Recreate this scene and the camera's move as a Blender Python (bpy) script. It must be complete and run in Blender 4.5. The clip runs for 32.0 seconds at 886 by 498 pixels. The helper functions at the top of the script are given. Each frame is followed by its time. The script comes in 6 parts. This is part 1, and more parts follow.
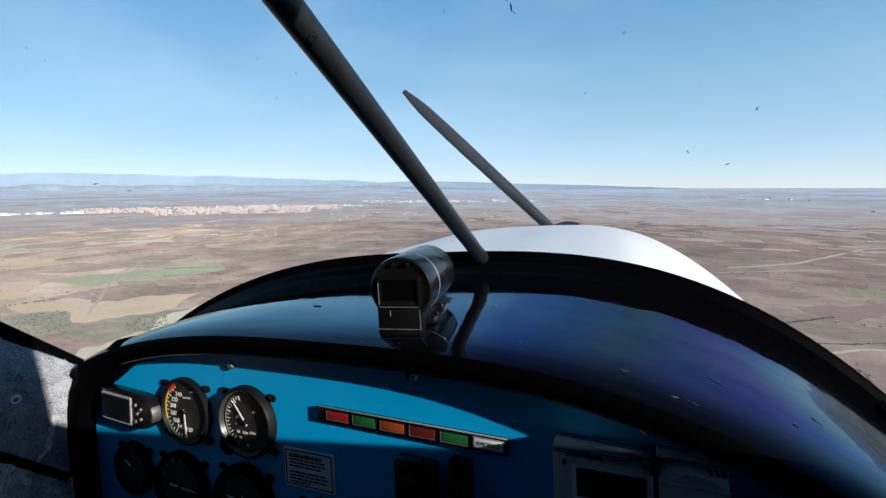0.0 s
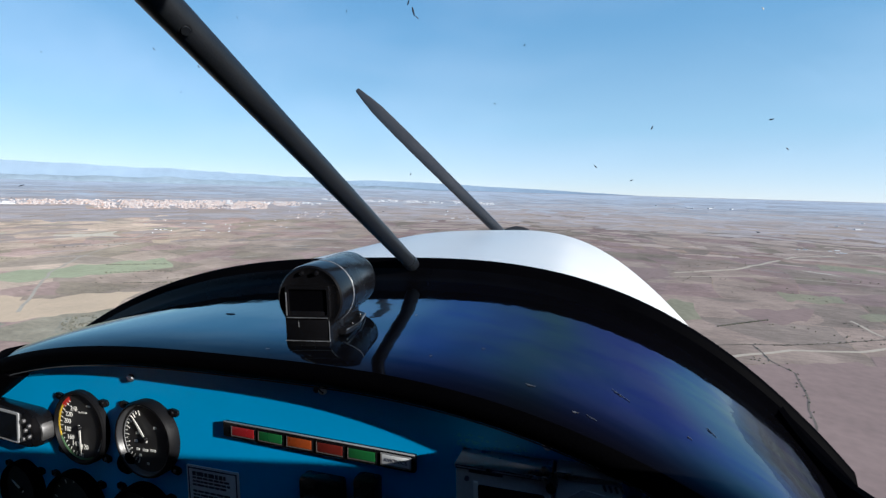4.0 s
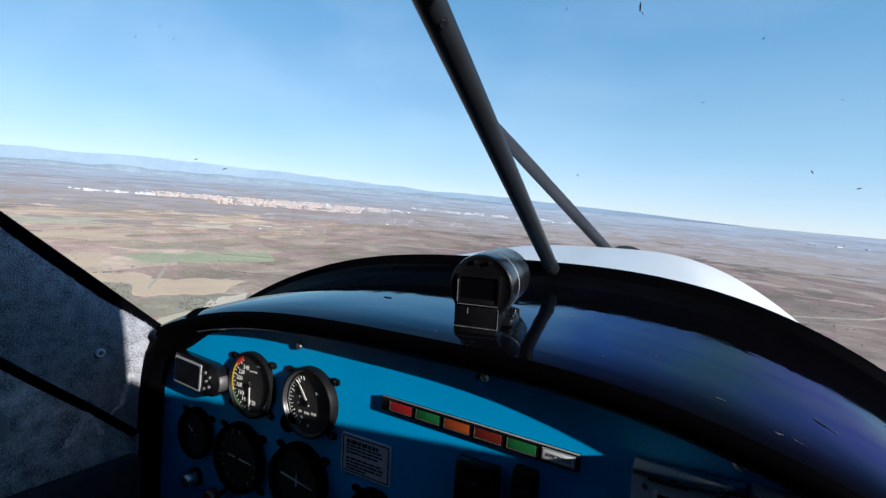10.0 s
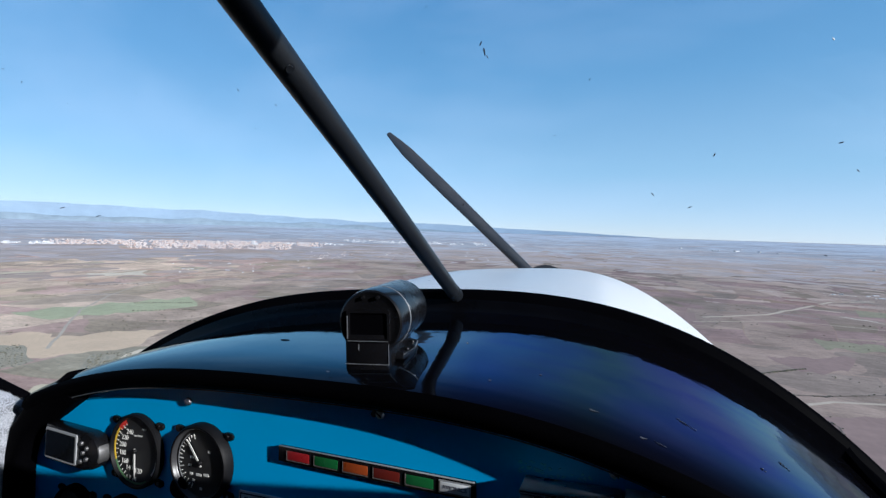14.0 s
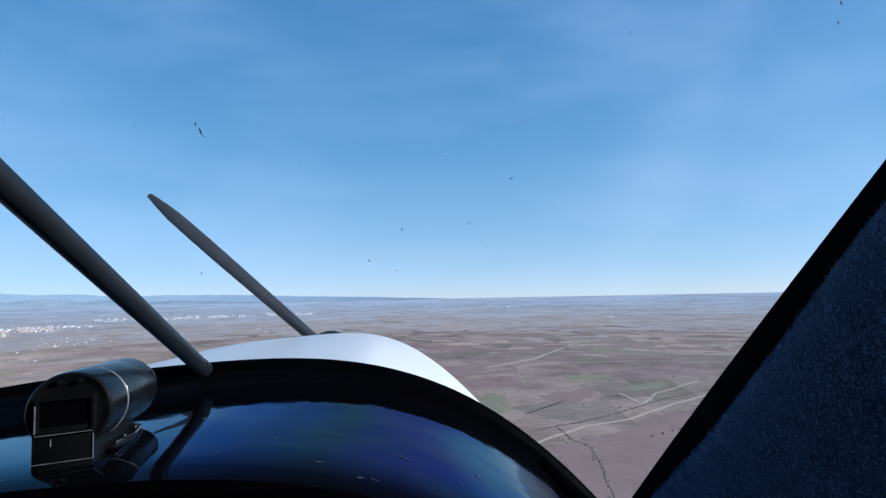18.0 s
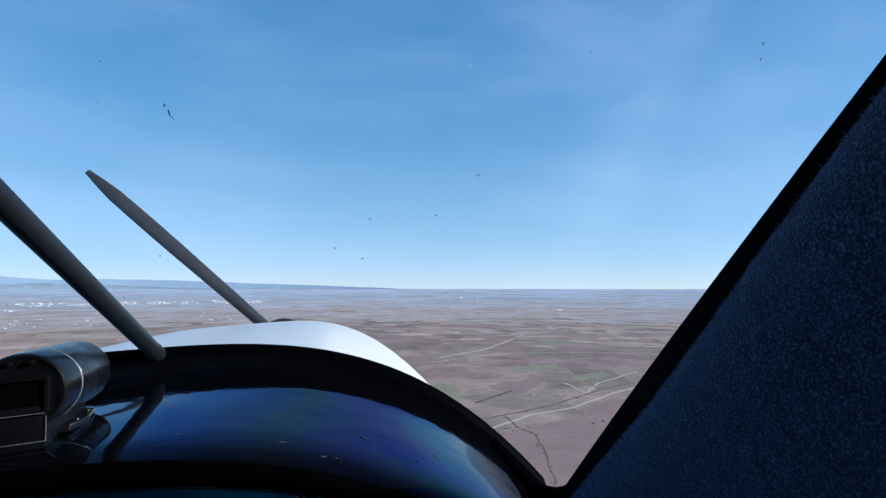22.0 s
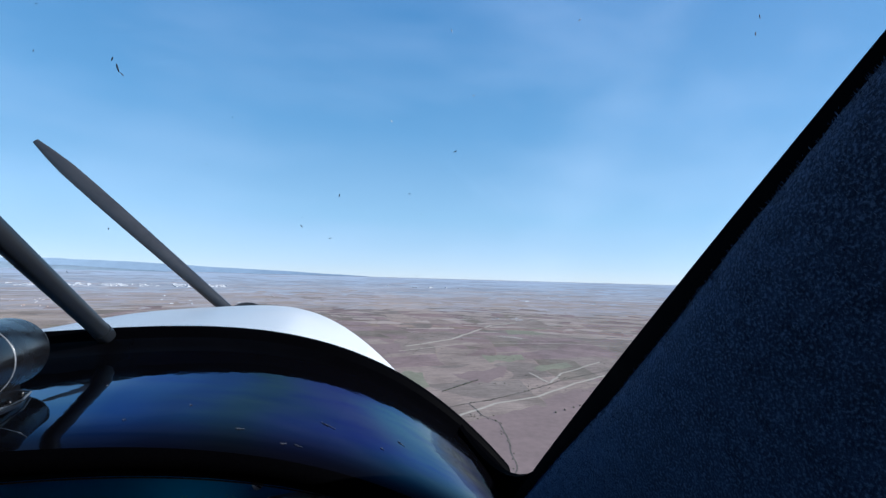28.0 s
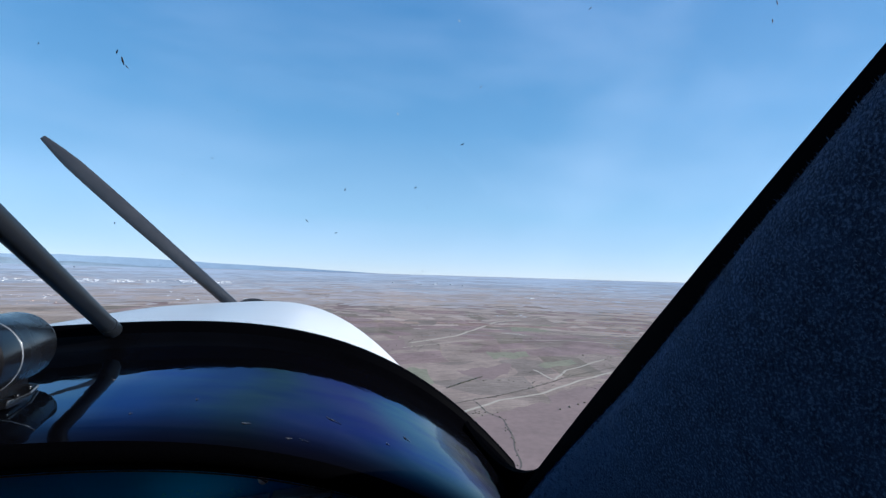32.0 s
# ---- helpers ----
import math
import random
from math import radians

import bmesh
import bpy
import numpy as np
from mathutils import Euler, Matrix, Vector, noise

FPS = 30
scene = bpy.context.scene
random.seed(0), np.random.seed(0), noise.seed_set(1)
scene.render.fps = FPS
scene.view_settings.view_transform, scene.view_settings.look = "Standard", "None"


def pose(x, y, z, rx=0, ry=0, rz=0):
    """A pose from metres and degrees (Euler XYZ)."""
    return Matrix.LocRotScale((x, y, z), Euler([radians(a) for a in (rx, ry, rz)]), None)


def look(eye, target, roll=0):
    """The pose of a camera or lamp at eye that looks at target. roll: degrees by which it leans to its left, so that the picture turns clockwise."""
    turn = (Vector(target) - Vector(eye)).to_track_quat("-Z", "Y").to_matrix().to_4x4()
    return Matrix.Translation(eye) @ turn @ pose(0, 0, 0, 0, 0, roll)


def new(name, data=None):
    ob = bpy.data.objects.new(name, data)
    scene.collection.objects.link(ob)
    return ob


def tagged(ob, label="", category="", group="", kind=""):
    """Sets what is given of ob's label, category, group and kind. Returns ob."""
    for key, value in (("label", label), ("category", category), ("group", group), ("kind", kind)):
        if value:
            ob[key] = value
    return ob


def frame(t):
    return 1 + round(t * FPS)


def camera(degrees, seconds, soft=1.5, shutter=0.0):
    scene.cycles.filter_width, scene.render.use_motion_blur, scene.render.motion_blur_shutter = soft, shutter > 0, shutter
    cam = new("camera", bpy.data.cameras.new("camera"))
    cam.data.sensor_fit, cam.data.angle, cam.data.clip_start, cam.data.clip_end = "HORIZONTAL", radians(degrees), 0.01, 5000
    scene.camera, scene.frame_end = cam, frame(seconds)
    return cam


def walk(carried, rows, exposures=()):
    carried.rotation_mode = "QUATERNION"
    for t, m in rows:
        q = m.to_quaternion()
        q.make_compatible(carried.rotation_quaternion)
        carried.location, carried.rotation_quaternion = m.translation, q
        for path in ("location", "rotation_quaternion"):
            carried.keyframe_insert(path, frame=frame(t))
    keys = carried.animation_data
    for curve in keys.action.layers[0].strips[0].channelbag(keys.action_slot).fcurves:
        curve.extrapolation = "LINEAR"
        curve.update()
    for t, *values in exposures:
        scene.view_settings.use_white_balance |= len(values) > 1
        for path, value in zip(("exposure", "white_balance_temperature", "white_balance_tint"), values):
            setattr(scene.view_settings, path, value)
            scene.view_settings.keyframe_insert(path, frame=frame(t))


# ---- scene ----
import itertools

# attitude of the aircraft: cabin axes (x right, y ahead, z up) into the world, whose ground is level
UP = Vector((0.0660, -0.0605, 1.0)).normalized()
CABIN = UP.rotation_difference(Vector((0, 0, 1))).to_matrix().to_4x4()

cam = camera(89.4, 32.0, soft=1.35)
PATH = [
    (0, (0.2456, 0.2602, -0.0750), (-0.5679, 2.0843, -0.1793), -2.18),
    (0.5, (0.2564, 0.2641, -0.0715), (-0.5228, 2.1030, -0.1775), -2.09),
    (1, (0.2619, 0.2662, -0.0656), (-0.5180, 2.1041, -0.1834), -1.33),
    (1.5, (0.2671, 0.2681, -0.0617), (-0.5248, 2.1019, -0.1613), -0.58),
    (2, (0.2670, 0.2720, -0.0651), (-0.5092, 2.1123, -0.1699), -0.74),
    (2.5, (0.2722, 0.2745, -0.0656), (-0.4728, 2.1285, -0.1540), -0.66),
    (3, (0.2774, 0.2807, -0.0676), (-0.4418, 2.1448, -0.1561), -0.89),
    (3.5, (0.2776, 0.2854, -0.0690), (-0.3884, 2.1676, -0.1856), -1.28),
    (4, (0.2780, 0.2853, -0.0695), (-0.3714, 2.1741, -0.1746), -0.83),
    (4.5, (0.2792, 0.2844, -0.0696), (-0.3524, 2.1799, -0.1595), -0.60),
    (6.5, (0.2747, 0.2837, -0.0760), (-0.3393, 2.1857, -0.1485), 1.11),
    (7, (0.2722, 0.2833, -0.0743), (-0.3425, 2.1850, -0.1518), 1.32),
    (7.5, (0.2647, 0.2773, -0.0732), (-0.3479, 2.1795, -0.1529), 1.78),
    (8, (0.2466, 0.2683, -0.0766), (-0.4208, 2.1519, -0.1574), 2.51),
    (8.5, (0.2339, 0.2612, -0.0816), (-0.5592, 2.0966, -0.1304), 2.93),
    (9, (0.2259, 0.2572, -0.0843), (-0.6409, 2.0587, -0.1416), 3.09),
    (9.5, (0.2201, 0.2541, -0.0849), (-0.7062, 2.0258, -0.1394), 3.27),
    (10, (0.2128, 0.2473, -0.0878), (-0.7743, 1.9859, -0.1401), 3.59),
    (10.5, (0.2107, 0.2495, -0.0915), (-0.8171, 1.9640, -0.1558), 3.59),
    (11, (0.2088, 0.2480, -0.0892), (-0.8314, 1.9551, -0.1513), 3.72),
    (11.5, (0.2069, 0.2465, -0.0898), (-0.8385, 1.9507, -0.1432), 3.73),
    (12, (0.2062, 0.2415, -0.0893), (-0.8574, 1.9347, -0.1322), 3.55),
    (12.5, (0.2147, 0.2456, -0.0902), (-0.8808, 1.9186, -0.1230), 2.63),
    (13, (0.2230, 0.2488, -0.0881), (-0.8011, 1.9666, -0.1029), 1.55),
    (13.5, (0.2371, 0.2543, -0.0856), (-0.6580, 2.0424, -0.0461), 0.74),
    (14, (0.2522, 0.2631, -0.0817), (-0.4792, 2.1228, -0.0013), -0.45),
    (14.5, (0.2683, 0.2681, -0.0801), (-0.2997, 2.1813, 0.0516), -1.74),
    (15, (0.2794, 0.2729, -0.0810), (-0.0869, 2.2339, 0.0610), -2.28),
    (15.5, (0.2931, 0.2825, -0.0866), (0.0788, 2.2645, 0.0735), -2.33),
    (17.5, (0.3147, 0.2615, -0.0873), (0.4919, 2.2377, 0.1645), -4.26),
    (18, (0.3138, 0.2334, -0.0899), (0.4641, 2.2003, 0.2393), -5.15),
    (18.5, (0.3072, 0.2258, -0.0915), (0.5274, 2.1801, 0.2723), -4.70),
    (19, (0.3042, 0.2149, -0.0877), (0.5500, 2.1740, 0.2313), -3.42),
    (19.5, (0.3053, 0.2108, -0.0892), (0.6185, 2.1553, 0.2584), -4.65),
    (20, (0.3052, 0.2147, -0.0907), (0.6252, 2.1681, 0.1955), -4.76),
    (20.5, (0.3043, 0.2180, -0.0929), (0.6599, 2.1672, 0.1793), -4.49),
    (21, (0.3034, 0.2150, -0.0899), (0.6760, 2.1599, 0.1906), -4.54),
    (21.5, (0.3022, 0.2151, -0.0891), (0.6640, 2.1621, 0.1911), -4.33),
    (22, (0.3034, 0.2174, -0.0921), (0.6488, 2.1684, 0.1801), -4.25),
    (22.5, (0.3042, 0.2217, -0.0927), (0.6459, 2.1777, 0.1463), -4.45),
    (23, (0.3041, 0.2230, -0.0928), (0.6505, 2.1799, 0.1326), -4.59),
    (23.5, (0.3050, 0.2221, -0.0926), (0.6512, 2.1791, 0.1314), -4.75),
    (24, (0.3074, 0.2245, -0.0913), (0.6758, 2.1781, 0.1271), -5.13),
    (24.5, (0.3074, 0.2265, -0.0931), (0.6812, 2.1788, 0.1277), -5.11),
    (25, (0.3068, 0.2299, -0.0942), (0.6765, 2.1858, 0.0998), -4.84),
    (25.5, (0.3093, 0.2291, -0.0943), (0.6911, 2.1824, 0.1028), -4.85),
    (26, (0.3091, 0.2317, -0.0970), (0.7413, 2.1756, 0.0886), -4.55),
    (26.5, (0.3102, 0.2376, -0.1002), (0.7590, 2.1764, 0.0988), -3.58),
    (28.5, (0.3036, 0.2312, -0.0958), (0.7724, 2.1632, 0.1224), -2.83),
    (29, (0.3043, 0.2337, -0.0970), (0.7682, 2.1672, 0.1178), -2.59),
    (29.5, (0.3043, 0.2337, -0.0976), (0.7700, 2.1652, 0.1318), -2.46),
    (30, (0.3050, 0.2337, -0.0954), (0.7606, 2.1682, 0.1283), -2.38),
    (30.5, (0.3027, 0.2341, -0.0969), (0.7616, 2.1681, 0.1254), -2.53),
    (31, (0.3041, 0.2350, -0.0981), (0.7502, 2.1723, 0.1205), -2.47),
    (31.5, (0.3037, 0.2348, -0.0973), (0.7534, 2.1724, 0.1108), -2.58),
    (32, (0.3040, 0.2354, -0.0978), (0.7543, 2.1734, 0.1066), -2.76),
]
walk(cam, [(t, CABIN @ look(eye, target, roll)) for t, eye, target, roll in PATH],
     exposures=[(0.0, 0.62, 6420, 8), (2.5, 0.62, 6220, 8), (4.5, 0.62, 6080, 8), (12.0, 0.64, 6080, 8), (15.5, 0.37, 5500, 8), (21.0, 0.42, 5540, 8), (26.0, 0.50, 5600, 8), (32.0, 0.52, 5620, 8)])

# ---- sky and sun ----
SUN_CABIN = Vector((1.0, -0.257, 0.322)).normalized()
SUN = (CABIN.to_3x3() @ SUN_CABIN).normalized()
world = bpy.data.worlds.new("sky")
scene.world = world
world.use_nodes = True
wn = world.node_tree.nodes
sky = wn.new("ShaderNodeTexSky")
sky.sky_type = "NISHITA"
sky.sun_disc = False
sky.sun_elevation = math.asin(SUN.z)
sky.sun_rotation = math.atan2(SUN.x, SUN.y)
sky.altitude = 1500.0
sky.air_density, sky.dust_density, sky.ozone_density = 0.9, 0.4, 4.4
wn["Background"].inputs["Strength"].default_value = 0.13
wl = world.node_tree.links
# thin high cirrus
w_co, w_map, w_noise, w_rng, w_mix = (wn.new("ShaderNode" + k) for k in ("TexCoord", "Mapping", "TexNoise", "MapRange", "Mix"))
w_map.inputs["Rotation"].default_value = (0.3, 0.5, 0.9)
w_map.inputs["Scale"].default_value = (1.0, 3.6, 5.0)
w_noise.inputs["Scale"].default_value, w_noise.inputs["Detail"].default_value, w_noise.inputs["Roughness"].default_value = 1.6, 5.0, 0.5
w_rng.inputs["From Min"].default_value, w_rng.inputs["From Max"].default_value = 0.40, 0.90
w_rng.inputs["To Min"].default_value, w_rng.inputs["To Max"].default_value = 0.0, 0.17
w_mix.data_type = "RGBA"
w_mix.inputs[7].default_value = (5.2, 5.9, 7.2, 1)
wl.new(w_co.outputs["Generated"], w_map.inputs["Vector"])
wl.new(w_map.outputs[0], w_noise.inputs["Vector"])
wl.new(w_noise.outputs["Fac"], w_rng.inputs["Value"])
wl.new(w_rng.outputs[0], w_mix.inputs["Factor"])
# clear winter air: the physical sky eased towards an even gradient from hazy horizon to blue zenith
w_sep, w_ramp, w_gain, w_ease = (wn.new("ShaderNode" + k) for k in ("SeparateXYZ", "ValToRGB", "VectorMath", "Mix"))
w_el = w_ramp.color_ramp.elements
w_el[0].position, w_el[0].color = 0.0, (0.80, 0.845, 0.895, 1)
w_el[1].position, w_el[1].color = 1.0, (0.03, 0.12, 0.34, 1)
for at, c in ((0.028, (0.66, 0.77, 0.86)), (0.06, (0.56, 0.72, 0.84)), (0.13, (0.43, 0.67, 0.82)), (0.31, (0.22, 0.48, 0.73)), (0.53, (0.106, 0.33, 0.62))):
    w_el.new(at).color = (*c, 1)
w_gain.operation = "SCALE"
w_gain.inputs["Scale"].default_value = 5.0
w_ease.data_type = "RGBA"
w_ease.inputs["Factor"].default_value = 0.75
wl.new(w_co.outputs["Generated"], w_sep.inputs[0])
wl.new(w_sep.outputs["Z"], w_ramp.inputs["Fac"])
wl.new(w_ramp.outputs["Color"], w_gain.inputs[0])
wl.new(sky.outputs["Color"], w_ease.inputs[6])
wl.new(w_gain.outputs[0], w_ease.inputs[7])
wl.new(w_ease.outputs[2], w_mix.inputs[6])
wl.new(w_mix.outputs[2], wn["Background"].inputs["Color"])
sun_data = bpy.data.lights.new("sun", "SUN")
sun_data.energy, sun_data.angle, sun_data.color = 5.0, radians(0.53), (1.0, 0.92, 0.82)
sun = new("sun", sun_data)
sun.matrix_world = look(SUN * 50, (0, 0, 0))


# ---- materials ----
def surface(name, color, rough=0.5, metal=0.0, sheen=0.0, fine=400.0, coarse=30.0, vary=0.15, bump=0.05, spec=0.5, coat=0.0, rough_vary=0.08, other=None, mix_at=0.5):
    """A painted or natural surface with grain and blotches, in metres."""
    m = bpy.data.materials.new(name)
    m.use_nodes = True
    n, l = m.node_tree.nodes, m.node_tree.links
    b = n["Principled BSDF"]
    co = n.new("ShaderNodeTexCoord")
    n1, n2 = n.new("ShaderNodeTexNoise"), n.new("ShaderNodeTexNoise")
    n1.inputs["Scale"].default_value, n2.inputs["Scale"].default_value = fine, coarse
    n1.inputs["Detail"].default_value, n2.inputs["Detail"].default_value = 3, 5
    for t in (n1, n2):
        l.new(co.outputs["Object"], t.inputs["Vector"])
    add = n.new("ShaderNodeMath")
    add.operation = "ADD"
    l.new(n1.outputs["Fac"], add.inputs[0])
    l.new(n2.outputs["Fac"], add.inputs[1])
    rng = n.new("ShaderNodeMapRange")
    rng.inputs["From Min"].default_value, rng.inputs["From Max"].default_value = 0.6, 1.4
    rng.inputs["To Min"].default_value, rng.inputs["To Max"].default_value = 1 - vary, 1 + vary
    l.new(add.outputs[0], rng.inputs["Value"])
    mul = n.new("ShaderNodeMix")
    mul.data_type, mul.blend_type = "RGBA", "MULTIPLY"
    mul.inputs["Factor"].default_value = 1.0
    mul.inputs[6].default_value = (*color, 1)
    l.new(rng.outputs[0], mul.inputs[7])
    out = mul.outputs[2]
    if other:
        two = n.new("ShaderNodeMix")
        two.data_type = "RGBA"
        ramp = n.new("ShaderNodeMapRange")
        ramp.inputs["From Min"].default_value, ramp.inputs["From Max"].default_value = mix_at - 0.08, mix_at + 0.08
        l.new(n1.outputs["Fac"], ramp.inputs["Value"])
        l.new(ramp.outputs[0], two.inputs["Factor"])
        l.new(out, two.inputs[6])
        two.inputs[7].default_value = (*other, 1)
        out = two.outputs[2]
    l.new(out, b.inputs["Base Color"])
    rr = n.new("ShaderNodeMapRange")
    rr.inputs["From Min"].default_value, rr.inputs["From Max"].default_value = 0.3, 0.7
    rr.inputs["To Min"].default_value, rr.inputs["To Max"].default_value = max(rough - rough_vary, 0.01), min(rough + rough_vary, 1)
    l.new(n2.outputs["Fac"], rr.inputs["Value"])
    l.new(rr.outputs[0], b.inputs["Roughness"])
    b.inputs["Metallic"].default_value = metal
    b.inputs["Specular IOR Level"].default_value = spec
    b.inputs["Coat Weight"].default_value = coat
    if sheen:
        b.inputs["Sheen Weight"].default_value, b.inputs["Sheen Roughness"].default_value = sheen, 0.45
        b.inputs["Sheen Tint"].default_value = (0.55, 0.72, 1.0, 1)
    if bump:
        bp = n.new("ShaderNodeBump")
        bp.inputs["Strength"].default_value, bp.inputs["Distance"].default_value = bump, 0.001
        l.new(n1.outputs["Fac"], bp.inputs["Height"])
        l.new(bp.outputs[0], b.inputs["Normal"])
    return m


BLUE = surface("turquoise_panel_paint", (0.0, 0.33, 0.70), 0.45, fine=900, coarse=14, vary=0.08, bump=0.12)
RUBBER = surface("black_rubber", (0.0012, 0.0012, 0.0018), 0.8, fine=500, vary=0.3, bump=0.06, spec=0.01)
PLASTIC = surface("black_plastic", (0.005, 0.005, 0.006), 0.24, fine=600, vary=0.25, bump=0.03, spec=0.3)
GREY_PLASTIC = surface("light_grey_plastic", (0.24, 0.25, 0.265), 0.5, fine=800, vary=0.3, bump=0.1)
STRUT = surface("black_powder_coat", (0.008, 0.0095, 0.012), 0.42, fine=900, coarse=18, vary=0.35, bump=0.12, spec=0.3)
WHITE = surface("white_gelcoat", (0.68, 0.645, 0.605), 0.38, fine=60, coarse=4, vary=0.05, bump=0.01, spec=0.6)
PROP = surface("grey_black_composite", (0.03, 0.03, 0.032), 0.4, fine=80, coarse=6, vary=0.3)
DIAL = surface("dial_black", (0.012, 0.012, 0.013), 0.5, fine=900, vary=0.3, bump=0.03)
CHROME = surface("dull_chrome", (0.62, 0.62, 0.62), 0.28, metal=1.0, fine=600, vary=0.15, bump=0.05)
STEEL = surface("dark_steel", (0.16, 0.16, 0.165), 0.42, metal=0.8, fine=600, vary=0.2, bump=0.05)
SILVER = surface("silver_plastic", (0.36, 0.37, 0.385), 0.4, metal=0.15, fine=700, vary=0.12, bump=0.04)
INK = surface("white_print", (0.55, 0.55, 0.52), 0.6, fine=800, vary=0.1, bump=0.0)
DARK_INK = surface("dark_print", (0.03, 0.03, 0.05), 0.6, fine=800, vary=0.1, bump=0.0)
PAPER = surface("placard_white", (0.62, 0.66, 0.72), 0.5, fine=500, vary=0.06, bump=0.02)
YELLOW = surface("yellow_arc", (0.75, 0.5, 0.03), 0.5, fine=800, vary=0.1, bump=0.0)
GREEN = surface("green_arc", (0.10, 0.22, 0.10), 0.5, fine=800, vary=0.1, bump=0.0)
RED = surface("red_arc", (0.6, 0.03, 0.02), 0.5, fine=800, vary=0.1, bump=0.0)
LENS_RED = surface("red_lens", (0.26, 0.012, 0.015), 0.3, fine=500, vary=0.2, coat=0.5)
LENS_DARK_RED = surface("dark_red_lens", (0.12, 0.014, 0.01), 0.3, fine=500, vary=0.2, coat=0.5)
LENS_GREEN = surface("green_lens", (0.012, 0.11, 0.03), 0.3, fine=500, vary=0.2, coat=0.5)
LENS_ORANGE = surface("orange_lens", (0.27, 0.05, 0.01), 0.3, fine=500, vary=0.2, coat=0.5)
SCREEN = surface("dark_display", (0.006, 0.007, 0.009), 0.12, fine=300, vary=0.2, bump=0.0)
# one carpet in two colours: a shaded copy right, a lit copy left
CARPET_SHADED = surface("shaded_blue_carpet", (0.027, 0.043, 0.082), 0.95, sheen=0.35, fine=750, coarse=110, vary=0.6, bump=1.0, spec=0.1, other=(0.082, 0.124, 0.215), mix_at=0.60)
CARPET_LIT = surface("lit_grey_carpet", (0.255, 0.268, 0.300), 0.95, fine=620, coarse=70, vary=0.75, bump=1.0, spec=0.1, other=(0.37, 0.39, 0.445), mix_at=0.58)
LINER = surface("dark_grey_liner", (0.035, 0.036, 0.04), 0.9, fine=200, coarse=12, vary=0.25, bump=0.3, spec=0.1)
ROOFING = surface("dark_headliner", (0.02, 0.021, 0.024), 0.85, fine=350, coarse=25, vary=0.4, bump=0.4, spec=0.1)
PAD = surface("dark_grey_pad", (0.37, 0.37, 0.38), 0.9, fine=420, coarse=45, vary=0.95, bump=0.5, spec=0.2)
BUG = surface("insect_specks", (0.03, 0.035, 0.05), 0.8, fine=900, vary=0.3, bump=0.0)
CHIP = surface("bare_scratch", (0.12, 0.125, 0.14), 0.5, fine=900, vary=0.2)


